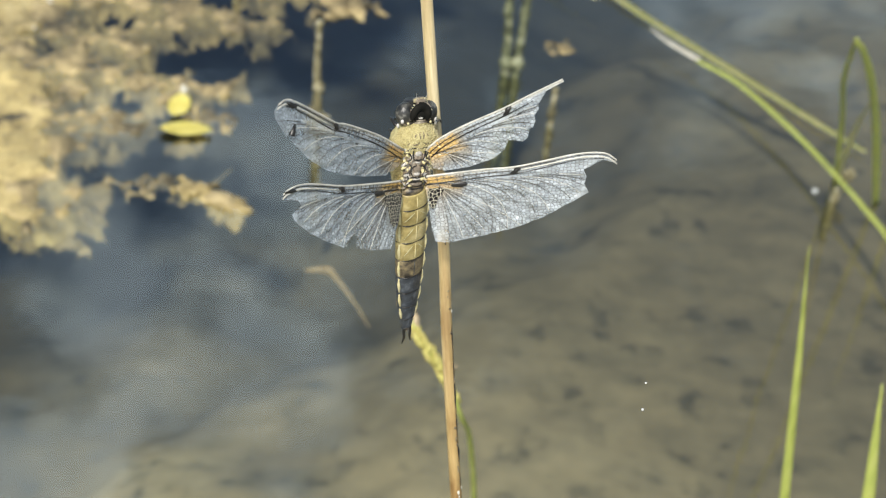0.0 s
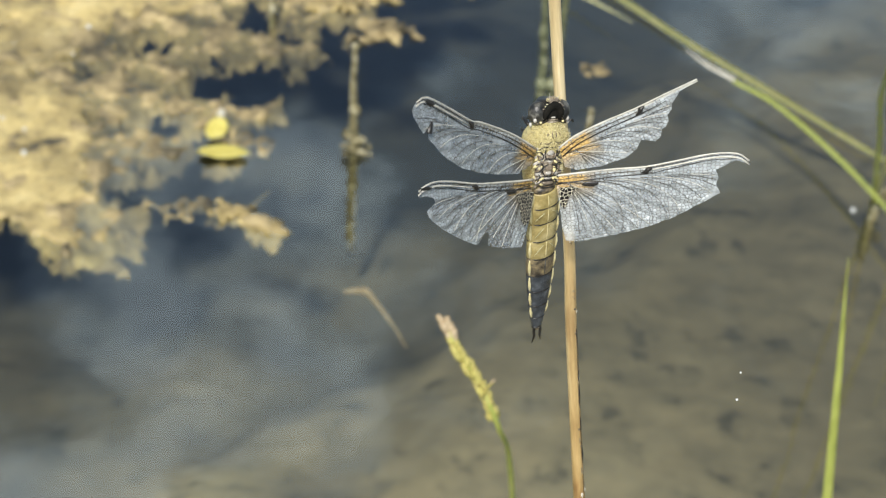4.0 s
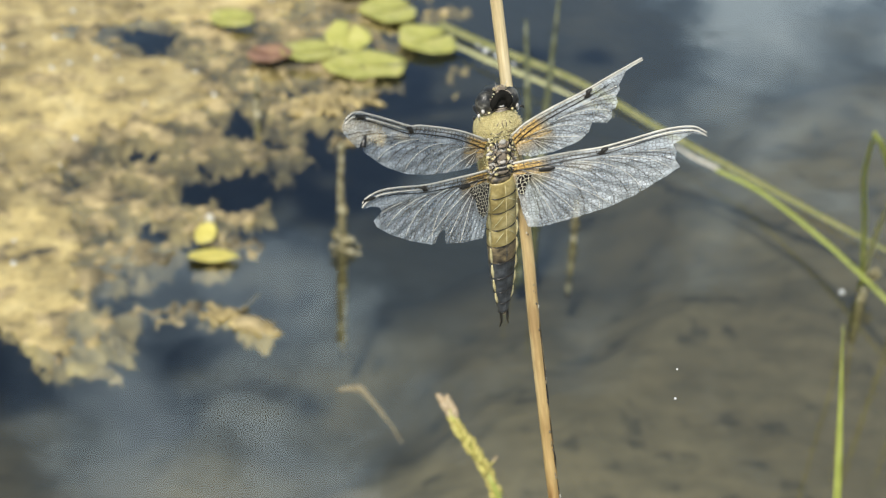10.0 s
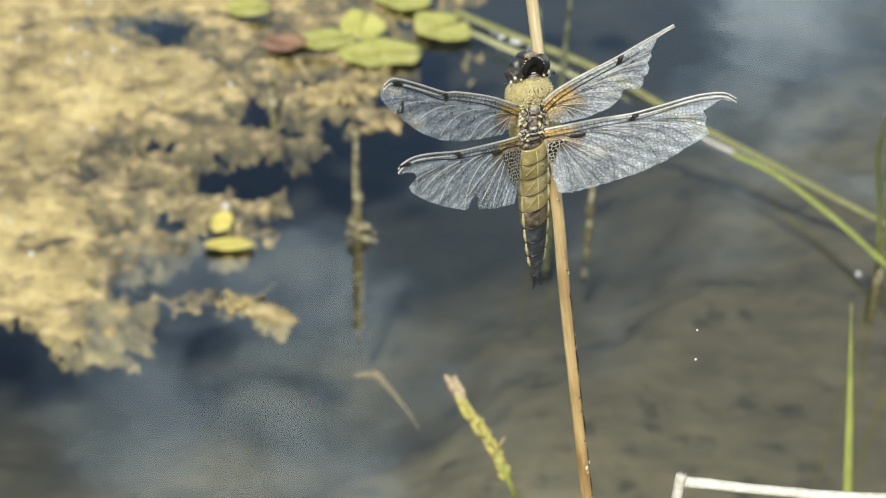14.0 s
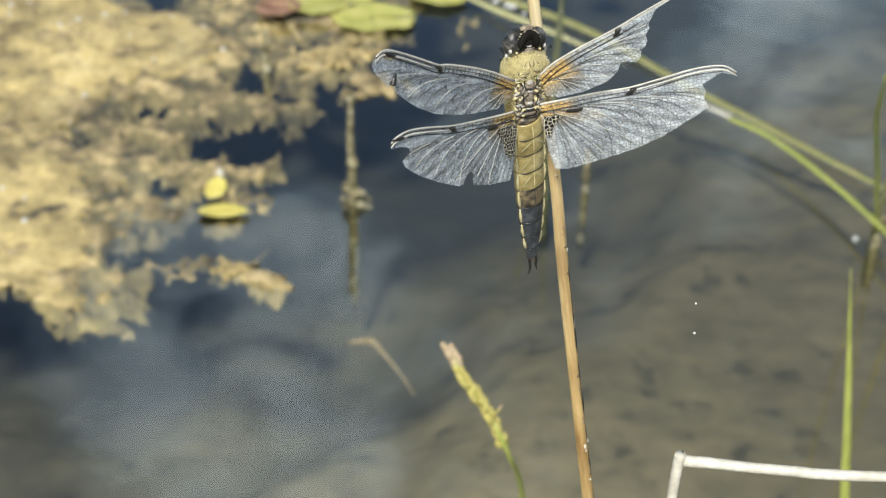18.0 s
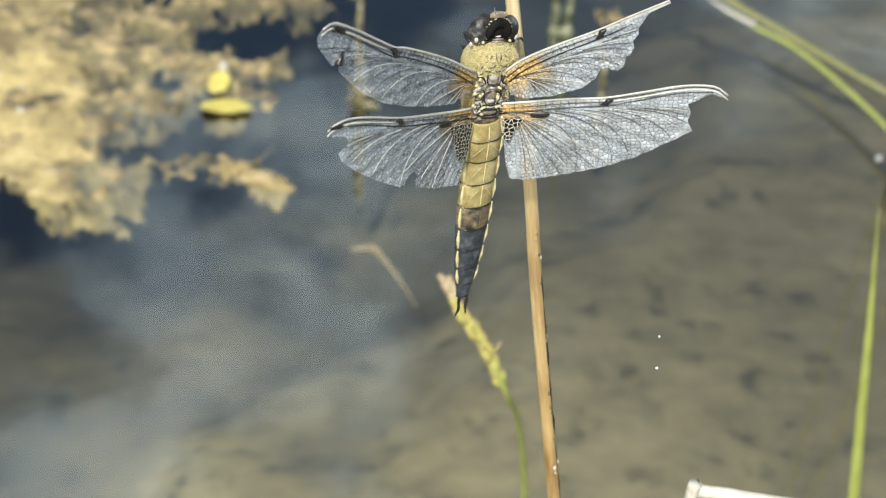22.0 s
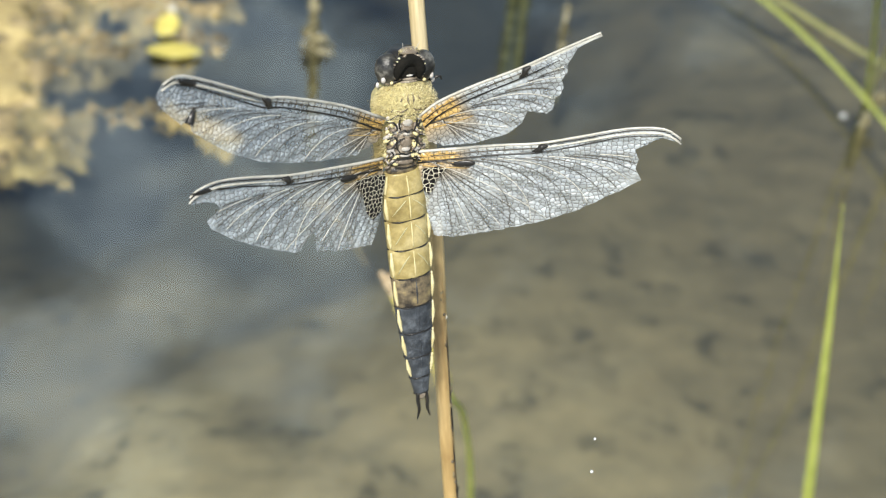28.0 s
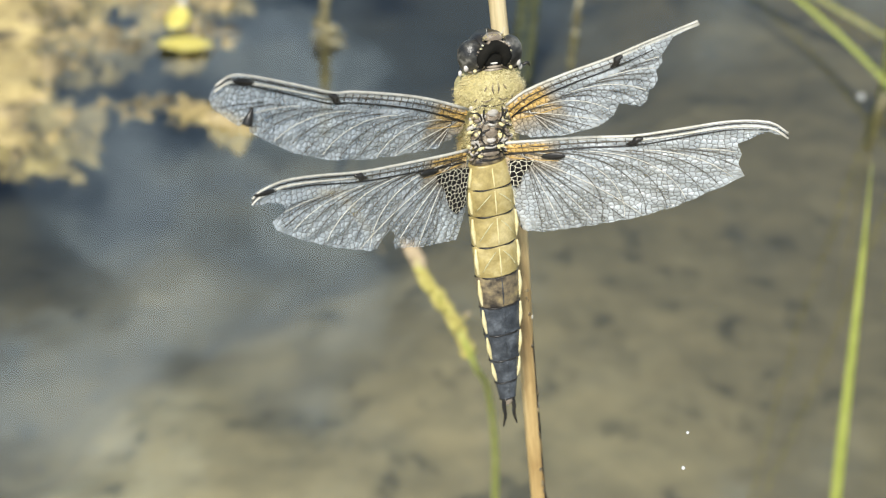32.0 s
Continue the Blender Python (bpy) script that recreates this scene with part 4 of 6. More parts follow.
def shell(rings, seg=20):
    """A closed body along y: rings of y, centre z, half width, half height up and down."""
    verts, faces = [], []
    for y, z, w, hu, hd in rings:
        for j in range(seg):
            a = 2 * math.pi * j / seg
            s = math.sin(a)
            verts.append(Vector((w * math.cos(a), y, z + (hu if s > 0 else hd) * s)))
    n = len(rings)
    for i in range(n - 1):
        for j in range(seg):
            k = (j + 1) % seg
            faces.append((i * seg + j, (i + 1) * seg + j, (i + 1) * seg + k, i * seg + k))
    faces.append(tuple(range(seg)))
    faces.append(tuple((n - 1) * seg + j for j in range(seg))[::-1])
    return verts, faces


def at_x(data, dx=CX, dy=0, dz=0):
    return [v + Vector((dx, dy, dz)) for v, _ in ((q, 0) for q in data[0])], data[1]


# thorax: furry shoulder hood in front, wing-root plates behind
part("thorax", mesh("thorax", *mm(at_x(shell([(6.1, -1.3, 1.4, 0.8, 1.0), (5.8, -1.1, 2.0, 1.3, 1.8), (5.0, -1.0, 2.8, 1.9, 3.0), (3.8, -0.9, 3.5, 2.3, 4.0), (2.5, -1.0, 3.4, 1.9, 4.6), (0.5, -1.2, 3.0, 1.6, 4.6), (-1.6, -1.3, 2.9, 1.5, 4.2), (-3.4, -1.3, 2.7, 1.4, 3.4), (-4.6, -1.4, 2.2, 1.2, 2.4), (-5.0, -1.5, 1.4, 0.8, 1.2)], 28))), M["fur"]), fly, "furry golden-olive thorax")
part("thorax_back", mesh("thorax_back", *mm(at_x(shell([(2.7, -0.9, 1.2, 1.4, 0.5), (1.9, -0.9, 2.2, 1.6, 0.5), (0, -0.9, 2.3, 1.5, 0.5), (-2.2, -0.9, 2.3, 1.35, 0.5), (-4.0, -1.0, 1.9, 1.2, 0.5), (-4.6, -1.1, 1.2, 0.9, 0.4)], 24))), M["root"]), fly, "tan and black back between the wings")
rt = random.Random(21)


def back_z(px):
    return 0.05 + 0.55 * math.sqrt(max(0.0, 1 - (px / 2.45) ** 2))


# pale plates down the middle of the back
for py, ra, rb, mt in ((1.45, 0.62, 0.5, "shield"), (0.65, 0.7, 0.25, "plate"), (0.05, 0.45, 0.25, "shield"), (-1.0, 0.75, 0.6, "plate"), (-1.85, 0.55, 0.3, "shield"), (-2.6, 0.75, 0.25, "shield"), (-3.4, 1.05, 0.36, "plate")):
    part("back_shield", mesh("back_shield", *mm(ball_data((0, 0, 0), (ra, rb, 0.3), 14, 8)), M[mt]), fly, "pale glossy plate on the back", m=pose(CX * MM, py * MM, 0.55 * MM))
for k in range(84):
    px, py = rt.choice((-1, 1)) * rt.uniform(0.9, 2.35), rt.uniform(-4.0, 2.3)
    r = rt.uniform(0.16, 0.4)
    part("thorax_plate", mesh("thorax_plate", *mm(ball_data((0, 0, 0), (r * 1.3, r * rt.uniform(0.4, 0.9), 0.2), 9, 6)), M[("plate", "shield", "cream")[k % 3]]), fly, m=pose((CX + px) * MM, py * MM, back_z(px) * MM, rt.uniform(-15, 15), px * 12, rt.uniform(0, 180)))
# black seams round the plates
SEAMS = [[(-2.1, 1.9), (-1.3, 2.4), (0, 2.25), (1.3, 2.4), (2.1, 1.9)], [(-1.0, 0.35), (-0.4, 0.55), (0, 0.3), (0.4, 0.55), (1.0, 0.35)], [(-1.3, -2.3), (-0.5, -2.25), (0, -2.4), (0.5, -2.25), (1.3, -2.3)], [(-1.5, -2.95), (0, -2.95), (1.5, -2.95)], [(-1.3, -3.95), (0, -4.1), (1.3, -3.95)]]
for e in (-1, 1):
    SEAMS += [[(e * 1.0, 2.1), (e * 1.05, 1.2), (e * 0.75, 0.45)], [(e * 2.4, 1.6), (e * 1.6, 1.5), (e * 1.25, 0.7), (e * 2.0, 0.3)], [(e * 0.3, -0.35), (e * 1.0, -0.7), (e * 1.2, -1.4), (e * 0.7, -2.2)], [(e * 2.3, -0.5), (e * 1.5, -0.2), (e * 1.2, -0.7), (e * 1.7, -1.5), (e * 2.3, -1.6)], [(e * 2.2, -2.9), (e * 1.5, -2.4), (e * 1.8, -1.9)], [(e * 2.1, -3.6), (e * 1.4, -3.2), (e * 1.0, -2.7)]]
for line in SEAMS:
    part("back_seam", mesh("back_seam", *mm(tube_data([(CX + x, y, back_z(x) + 0.22) for x, y in line], (0.07, 0.12, 0.09, 0.06), 6, 4)), M["black"]), fly)

# down on the shoulders
hv, hf = [], []
for k in range(1700):
    a, y = rt.uniform(0.0, math.pi), rt.uniform(2.0, 5.9)
    w = float(np.interp(y, (2.5, 3.8, 5.0, 5.8), (3.4, 3.5, 2.8, 2.0)))
    h = float(np.interp(y, (2.5, 3.8, 5.0, 5.8), (1.9, 2.3, 2.0, 1.4)))
    p = Vector((CX + w * math.cos(a), y, -0.95 + h * math.sin(a)))
    nn = Vector((math.cos(a), 0.25, math.sin(a))).normalized()
    q = p + nn * rt.uniform(0.06, 0.20 + 0.6 * abs(math.cos(a)) ** 3) + Vector((rt.uniform(-0.2, 0.2), rt.uniform(-0.3, 0.1), 0))
    s = nn.cross(Vector((rt.uniform(-1, 1), 1, 0))).normalized() * 0.03
    t = nn.cross(s).normalized() * 0.03
    o = len(hv)
    hv += [p + s, p - s * 0.5 + t, p - s * 0.5 - t, q]
    hf += [(o, o + 1, o + 3), (o + 1, o + 2, o + 3), (o + 2, o, o + 3)]
for k in range(1300):
    e, y = rt.choice((-1, 1)), rt.uniform(-4.2, 2.4)
    a = rt.uniform(-0.3, 0.75)
    p = Vector((CX + e * 2.75 * math.cos(a), y, -1.1 + 1.6 * math.sin(a)))
    nn = Vector((e * math.cos(a), rt.uniform(-0.4, 0.4), math.sin(a))).normalized()
    q = p + nn * rt.uniform(0.3, 1.0)
    s = nn.cross(Vector((rt.uniform(-1, 1), 1, 0))).normalized() * 0.03
    t = nn.cross(s).normalized() * 0.03
    o = len(hv)
    hv += [p + s, p - s * 0.5 + t, p - s * 0.5 - t, q]
    hf += [(o, o + 1, o + 3), (o + 1, o + 2, o + 3), (o + 2, o, o + 3)]
part("down", mesh("down", [v * MM for v in hv], hf, M["cream"], False), fly, "pale golden hairs")

# small dark marks on the hood
for e in (-1, 1):
    for line in ([(0.25, 5.0), (0.35, 4.4), (0.2, 3.9)], [(0.9, 4.7), (1.2, 4.2)], [(0.3, 3.4), (0.9, 3.0), (1.5, 3.1)], [(1.9, 3.3), (2.1, 2.9)]):
        part("hood_mark", mesh("hood_mark", *mm(tube_data([(CX + e * x, y, -0.93 + float(np.interp(y, (2.5, 3.8, 5.0), (1.9, 2.3, 1.9))) * math.sqrt(1 - (x / 3.4) ** 2)) for x, y in line], (0.06, 0.12, 0.05), 6, 4)), M["smoky"]), fly)

# head
head = part("head", mesh("head", *mm(at_x(shell([(5.7, -1.2, 1.6, 1.0, 1.4), (6.2, -1.1, 2.5, 1.2, 2.0), (7.2, -1.1, 2.7, 1.2, 2.4), (8.4, -1.2, 2.3, 1.1, 2.4), (9.2, -1.5, 1.5, 0.8, 1.8)], 20))), M["black"]), fly, "black head behind the eyes")
for s in (-1, 1):
    part("eye", mesh("eye", *mm(ball_data((CX + s * 2.05, 7.4, -0.95), (1.45, 1.8, 1.32), 26, 16)), M["eye"]), head, "glossy dark brown compound eye")
    part("eye_spot", mesh("eye_spot", *mm(ball_data((CX + s * 2.85, 6.5, -0.1), (0.27, 0.40, 0.26), 10, 7)), M["shield"]), head, "cream spot behind the eye")
    part("eye_spot", mesh("eye_spot", *mm(ball_data((CX + s * 3.3, 5.75, -0.6), (0.22, 0.34, 0.24), 10, 7)), M["shield"]), head, "cream spot behind the eye")
    part("eye_rim", mesh("eye_rim", *mm(tube_data([(CX + s * 0.9, 6.5, 0.05), (CX + s * 1.5, 6.1, -0.1), (CX + s * 2.3, 5.9, -0.25), (CX + s * 3.0, 6.1, -0.7)], (0.1, 0.16, 0.14, 0.08), 6, 4)), M["smoky"]), head)
    part("eye_spot", mesh("eye_spot", *mm(ball_data((CX + s * 1.95, 6.15, 0.1), (0.2, 0.2, 0.2), 8, 6)), M["cream"]), head, "cream spot behind the eye")
    part("antenna", mesh("antenna", *mm(tube_data([(CX + s * 0.5, 9.4, -0.2), (CX + s * 0.8, 10.1, 0.1), (CX + s * 1.0, 10.8, 0.3)], (0.05, 0.04, 0.02), 6, 4)), M["costa"]), head)
part("crown", mesh("crown", *mm(tube_data([(CX - 1.35, 6.45, -0.1), (CX - 1.35, 7.5, 0.15), (CX - 0.8, 8.45, 0.25), (CX, 8.75, 0.28), (CX + 0.8, 8.45, 0.25), (CX + 1.35, 7.5, 0.15), (CX + 1.35, 6.45, -0.1)], (0.35, 0.62, 0.66, 0.66, 0.66, 0.62, 0.35), 10, 6)), M["velvet"]), head, "black band between the eyes")
part("vertex", mesh("vertex", *mm(ball_data((CX, 7.5, 0.02), (1.25, 1.25, 0.45), 16, 10)), M["velvet"]), head, "black hollow between the eyes")
part("occiput", mesh("occiput", *mm(ball_data((CX, 6.95, 0.42), (0.42, 0.12, 0.12), 12, 8)), M["shield"]), head, "pale ridge between the eyes")
part("occiput", mesh("occiput", *mm(ball_data((CX, 6.55, 0.40), (0.85, 0.14, 0.14), 12, 8)), M["plate"]), head)
part("occiput", mesh("occiput", *mm(ball_data((CX, 6.2, 0.3), (1.1, 0.16, 0.16), 12, 8)), M["root"]), head)
part("occiput", mesh("occiput", *mm(ball_data((CX, 5.9, 0.1), (1.4, 0.3, 0.25), 12, 8)), M["fur"]), head)
part("brow", mesh("brow", *mm(tube_data([(CX - 1.2, 8.7, 0.1), (CX - 0.6, 9.1, 0.2), (CX + 0.6, 9.1, 0.2), (CX + 1.2, 8.7, 0.1)], (0.12, 0.24, 0.24, 0.12), 8, 5)), M["root"]), head, "olive brow ridge")
part("face", mesh("face", *mm(ball_data((CX + 0.1, 9.5, -0.4), (1.15, 0.5, 0.6), 16, 10)), M["plate"]), head, "pale yellowish face")
for k in range(34):
    e = rt.choice((-1, 1))
    a = rt.uniform(0.15, 2.2)
    px, py = e * (0.3 + 1.6 * math.sin(a)), 7.6 + 1.55 * math.cos(a)
    r = rt.uniform(0.10, 0.24)
    part("head_fleck", mesh("head_fleck", *mm(ball_data((CX + px, py + rt.uniform(-0.15, 0.15), 0.36 - 0.05 * px * px), (r * 1.3, r * 0.7, 0.12), 7, 5)), M[("plate", "black", "root", "face")[k % 4]]), head)
fv, ff = [], []
for k in range(150):
    p = Vector((CX + rt.uniform(-1.2, 1.2), 9.4 + rt.uniform(-0.2, 0.3), -0.2))
    q = p + Vector((rt.uniform(-0.3, 0.3), rt.uniform(0.2, 0.6), rt.uniform(0.1, 0.5)))
    o = len(fv)
    fv += [p + Vector((0.03, 0, 0)), p - Vector((0.03, 0, 0)), p + Vector((0, 0, 0.04)), q]
    ff += [(o, o + 1, o + 3), (o + 1, o + 2, o + 3), (o + 2, o, o + 3)]
part("face_hair", mesh("face_hair", [v * MM for v in fv], ff, M["cream"], False), head, "pale bristles on the face")

# legs round the stem
for s in (-1, 1):
    for k, (y0, y1, y2) in enumerate(((4.4, 5.0, 4.0), (3.0, 3.2, 1.6), (0.6, -0.6, -3.4))):
        part("leg", mesh("leg", *mm(tube_data([(CX + s * 1.2, y0, -4.4), (CX + 0.5 + s * 1.6, y1, -6.2), (CX + 1.6 + s * 1.6, (y1 + y2) / 2, -7.6), (CX + 3.2 + s * 1.0, y2, -8.8)], (0.34, 0.3, 0.2, 0.12), 7, 5)), M["black"]), fly)
part("leg_tip", mesh("leg_tip", *mm(tube_data([(CX + 2.6, 5.0, -2.0), (CX + 3.4, 5.6, -1.0), (CX + 4.1, 6.0, -0.7), (CX + 4.5, 5.5, -0.9)], (0.22, 0.2, 0.16, 0.10), 6, 5)), M["black"]), fly)

# abdomen: nine rings, darker towards the end, with cream edges
abdomen = part("abdomen", mesh("abdomen", *mm(shell([(0.6, 0, 1.7, 1.0, 1.0), (-0.4, 0, 2.0, 1.2, 1.3)], 20)), M["smoky"]), fly, "broad tapering abdomen")
CUT = (-0.2, -2.9, -6.2, -10.0, -13.9, -17.9, -21.7, -25.3, -28.5, -31.0)
HALF = (2.2, 2.75, 2.65, 2.6, 2.55, 2.4, 2.15, 1.8, 1.35, 0.95)
TONE = ("chestnut", "chestnut", "chestnut", "chestnut", "smoky", "slate", "slate", "slate", "slate")
for i in range(9):
    y0, y1, w0, w1 = CUT[i], CUT[i + 1], HALF[i], HALF[i + 1]
    rows = []
    for q, sw in ((0, 0.97), (0.05, 1.0), (0.5, 1.0), (0.95, 1.0), (1.0, 0.98)):
        w = (w0 + (w1 - w0) * q) * sw
        rows.append((y0 + (y1 - y0) * q, 0, w, w * 0.62, w * 0.62))
    seg = part("segment", mesh("segment", *mm(shell(rows, 22)), M[TONE[i]]), abdomen, "brown abdomen ring" if i < 4 else "grey-black abdomen ring")
    part("joint_line", mesh("joint_line", *mm(tube_data([(-w1 * 0.99, y1, -0.1), (-w1 * 0.6, y1 + 0.05, w1 * 0.51), (0, y1 + 0.12, w1 * 0.63), (w1 * 0.6, y1 + 0.05, w1 * 0.51), (w1 * 0.99, y1, -0.1)], (0.17, 0.10, 0.03, 0.10, 0.17) if i < 4 else (0.16, 0.12, 0.08, 0.12, 0.16), 6, 5)), M["black"]), abdomen)
    part("keel", mesh("keel", *mm(tube_data([(0, y0 - 0.2, w0 * 0.6), (0, (y0 + y1) / 2, (w0 + w1) * 0.315), (0, y1 + 0.3, w1 * 0.61)], (0.05, 0.09, 0.05), 6, 4)), M["cream"] if i < 4 else M["slate"]), abdomen)
    for s in (-1, 1):
        if i < 8:
            part("side_stripe", mesh("side_stripe", *mm(tube_data([(s * w0 * 0.93, y0 - 0.25, w0 * 0.24), (s * (w0 + w1) * 0.475, (y0 + y1) / 2, (w0 + w1) * 0.12), (s * w1 * 0.91, y1 + 0.3, w1 * 0.22)], (0.10, 0.27, 0.13), 8, 5)), M["cream"]), abdomen)
        if i < 4:
            part("fold_line", mesh("fold_line", *mm(tube_data([(s * 0.25, y0 - 0.4, w0 * 0.60), (s * w0 * 0.45, (y0 * 0.6 + y1 * 0.4), w0 * 0.57), (s * w0 * 0.75, y1 + 0.9, w0 * 0.42)], (0.03, 0.055, 0.03), 6, 4)), M["face"]), abdomen)
for s in (-1, 1):
    part("appendage", mesh("appendage", *mm(tube_data([(s * 0.45, -30.6, 0.1), (s * 0.62, -32.0, 0.25), (s * 0.55, -33.4, 0.25), (s * 0.85, -34.9, 0.1)], (0.22, 0.26, 0.22, 0.08), 8, 5)), M["black"]), abdomen, "dark tail clasper")
part("tail_plate", mesh("tail_plate", *mm(ball_data((0, -31.2, 0.05), (0.62, 0.9, 0.45), 10, 7)), M["plate"]), abdomen)


# wings: u runs along the leading edge, v back across the wing, in millimetres
def frame_of(base, u, v):
    U, V = Vector(u).normalized(), Vector(v)
    V = (V - U * V.dot(U)).normalized()
    N = U.cross(V)
    m = Matrix.Identity(4)
    for r in range(3):
        m[r][0], m[r][1], m[r][2], m[r][3] = U[r], V[r], N[r], base[r] * MM
    return m


def inside(poly, x, y):
    hit, j = False, len(poly) - 1
    for i in range(len(poly)):
        (ax, ay), (bx, by) = poly[i], poly[j]
        if (ay > y) != (by > y) and x < (bx - ax) * (y - ay) / (by - ay) + ax:
            hit = not hit
        j = i
    return hit


def wing(name, base, u, v, outline, nod, stig, label, dark=None, dz=1, nick=None):
    m = frame_of(base, u, v)
    bm = bmesh.new()
    vs = [bm.verts.new((x * MM, y * MM, 0)) for x, y in outline]
    f = bm.faces.new(vs)
    bmesh.ops.triangulate(bm, faces=[f])
    for _ in range(6):
        bmesh.ops.subdivide_edges(bm, edges=[e for e in bm.edges if e.calc_length() > 0.0006], cuts=1)
        bmesh.ops.triangulate(bm, faces=[q for q in bm.faces if len(q.verts) > 3])
    for q in bm.verts:
        x, y = q.co.x / MM, q.co.y / MM
        q.co.z = dz * MM * (0.11 * math.sin(70.0 * math.atan2(y + 1.5, x + 3.0)) - 0.012 * y * y * 0.3 + 0.05 * noise.noise(Vector((x * 0.5, y * 0.8, 3))))
    me = bpy.data.meshes.new(name)
    bm.to_mesh(me)
    bm.free()
    me.materials.append(M["wing"])
    me.polygons.foreach_set("use_smooth", [True] * len(me.polygons))
    ob = part(name, me, fly, label, m)
    top = max(x for x, y in outline)
    lead = [p for p in outline[: next(i for i, p in enumerate(outline) if p[0] >= top - 0.6) + 1]]

    def vein(vname, pts, r, material, zz=0.08):
        part(vname, mesh(vname, *mm(tube_data([(x, y, dz * zz) for x, y in pts], r, 6, 3)), material), ob)

    vein("leading_edge", lead, (0.17, 0.15, 0.12, 0.10), M["costa"])
    band = [(x, y, d) for d in (0.12, 0.42) for x, y in lead]
    nl = len(lead)
    part("costal_strip", mesh("costal_strip", [Vector((x, y + d, dz * 0.03)) * MM for x, y, d in band], [(i, i + 1, nl + i + 1, nl + i) for i in range(nl - 1)], M["strip"]), ob, "pale strip behind the leading edge")
    tipward = [(x, y + 0.3) for x, y in lead if x > nod - 0.5]
    if len(tipward) > 2:
        vein("edge_line", tipward, (0.05, 0.085, 0.08, 0.05), M["black"])
        # highlight along the edge, painted as a pale raised line
        vein("highlight_line", [(x, y + 0.34) for x, y in tipward], (0.08, 0.13, 0.08), M["costa"])
    vein("second_vein", [(x, y + 0.45 + 0.25 * (1 - x / top)) for x, y in lead if x < nod + 0.5], (0.07, 0.06), M["vein"])
    vein("third_vein", [(x, y + 0.85 + 0.5 * (1 - x / top)) for x, y in lead if x < top - 1.0], (0.11, 0.09, 0.06), M["black"])
    x = 1.2
    while x < nod - 0.5:
        ly = float(np.interp(x, [p[0] for p in lead], [p[1] for p in lead]))
        vein("cross_vein", [(x, ly + 0.05), (x + 0.05, ly + 0.95)], (0.035, 0.035), M["vein"])
        x += 1.0
    # branching long veins that fan to the trailing edge
    span = max(y for _, y in outline)
    for k in range(22):
        if k < 13:
            u0, a0, turn = 0.8 + k * top * 0.066, math.radians(5), 8.0 + 0.35 * k
        else:
            u0, a0, turn = 0.6 + 0.1 * (k - 13), math.radians(24 + 7.0 * (k - 13)), 26.0
        px, py, pts = u0, 1.35, []
        for _ in range(70):
            if not inside(outline, px, py + 0.12):
                break
            pts.append((px, py))
            a = a0 + 0.75 * (0.75 * len(pts) / turn) ** 1.6
            px, py = px + 0.75 * math.cos(a), py + 0.75 * math.sin(a)
        if len(pts) > 2:
            # every third vein is pale, its white glint put into the colour
            vein("long_vein", pts, (0.042, 0.04, 0.03), M["costa"] if k % 3 == 1 else M["vein"], 0.1)
    for k in range(3):
        vein("amber_ray", [(-0.2, 0.7 + 0.55 * k), (2.2, 0.75 + 0.70 * k), (4.0 + k * 0.5, 0.75 + 0.82 * k)], (0.08, 0.06, 0.025), M["vein"] if k == 1 else M["amber"])
    part("nodal_spot", mesh("nodal_spot", *mm(tube_data([(nod + 0.75, 0.02, dz * 0.12), (nod + 0.1, 0.12, dz * 0.14), (nod - 0.25, 0.45, dz * 0.14), (nod - 1.0, 0.62, dz * 0.12)], (0.14, 0.38, 0.34, 0.07), 8, 5)), M["black"]), ob, "dark nodal spot")
    if stig:
        part("wing_spot", mesh("wing_spot", *mm(ball_data((stig[0], stig[1], dz * 0.12), (1.5, 0.28, 0.12), 10, 6)), M["black"]), ob, "dark wing-tip spot")
    if nick:
        part("torn_nick", mesh("torn_nick", *mm(joined(tube_data([(nick[0], nick[1] - 1.1, dz * 0.12), (nick[0] + 0.1, nick[1] - 0.3, dz * 0.14), (nick[0] + 0.1, nick[1] + 0.5, dz * 0.12)], (0.12, 0.38, 0.5), 8, 4))), M["black"]), ob, "dark edge of a torn nick")
    if dark:
        # dark netted patch at the root of the hind wing
        rim = [Vector((x, y, dz * 0.42)) for x, y in dark]
        low = [v - Vector((0, 0, dz * 0.05)) for v in rim]
        k = len(rim)
        part("root_patch", mesh("root_patch", [v * MM for v in rim + low], [tuple(range(k)), tuple(range(k, 2 * k))[::-1]] + [(i, (i + 1) % k, k + (i + 1) % k, k + i) for i in range(k)], M["net"], False), ob, "dark patch with a cream net")
        part("root_spot", mesh("root_spot", *mm(ball_data((4.5, 1.75, dz * 0.2), (1.35, 0.42, 0.16), 10, 6)), M["black"]), ob)
    return ob


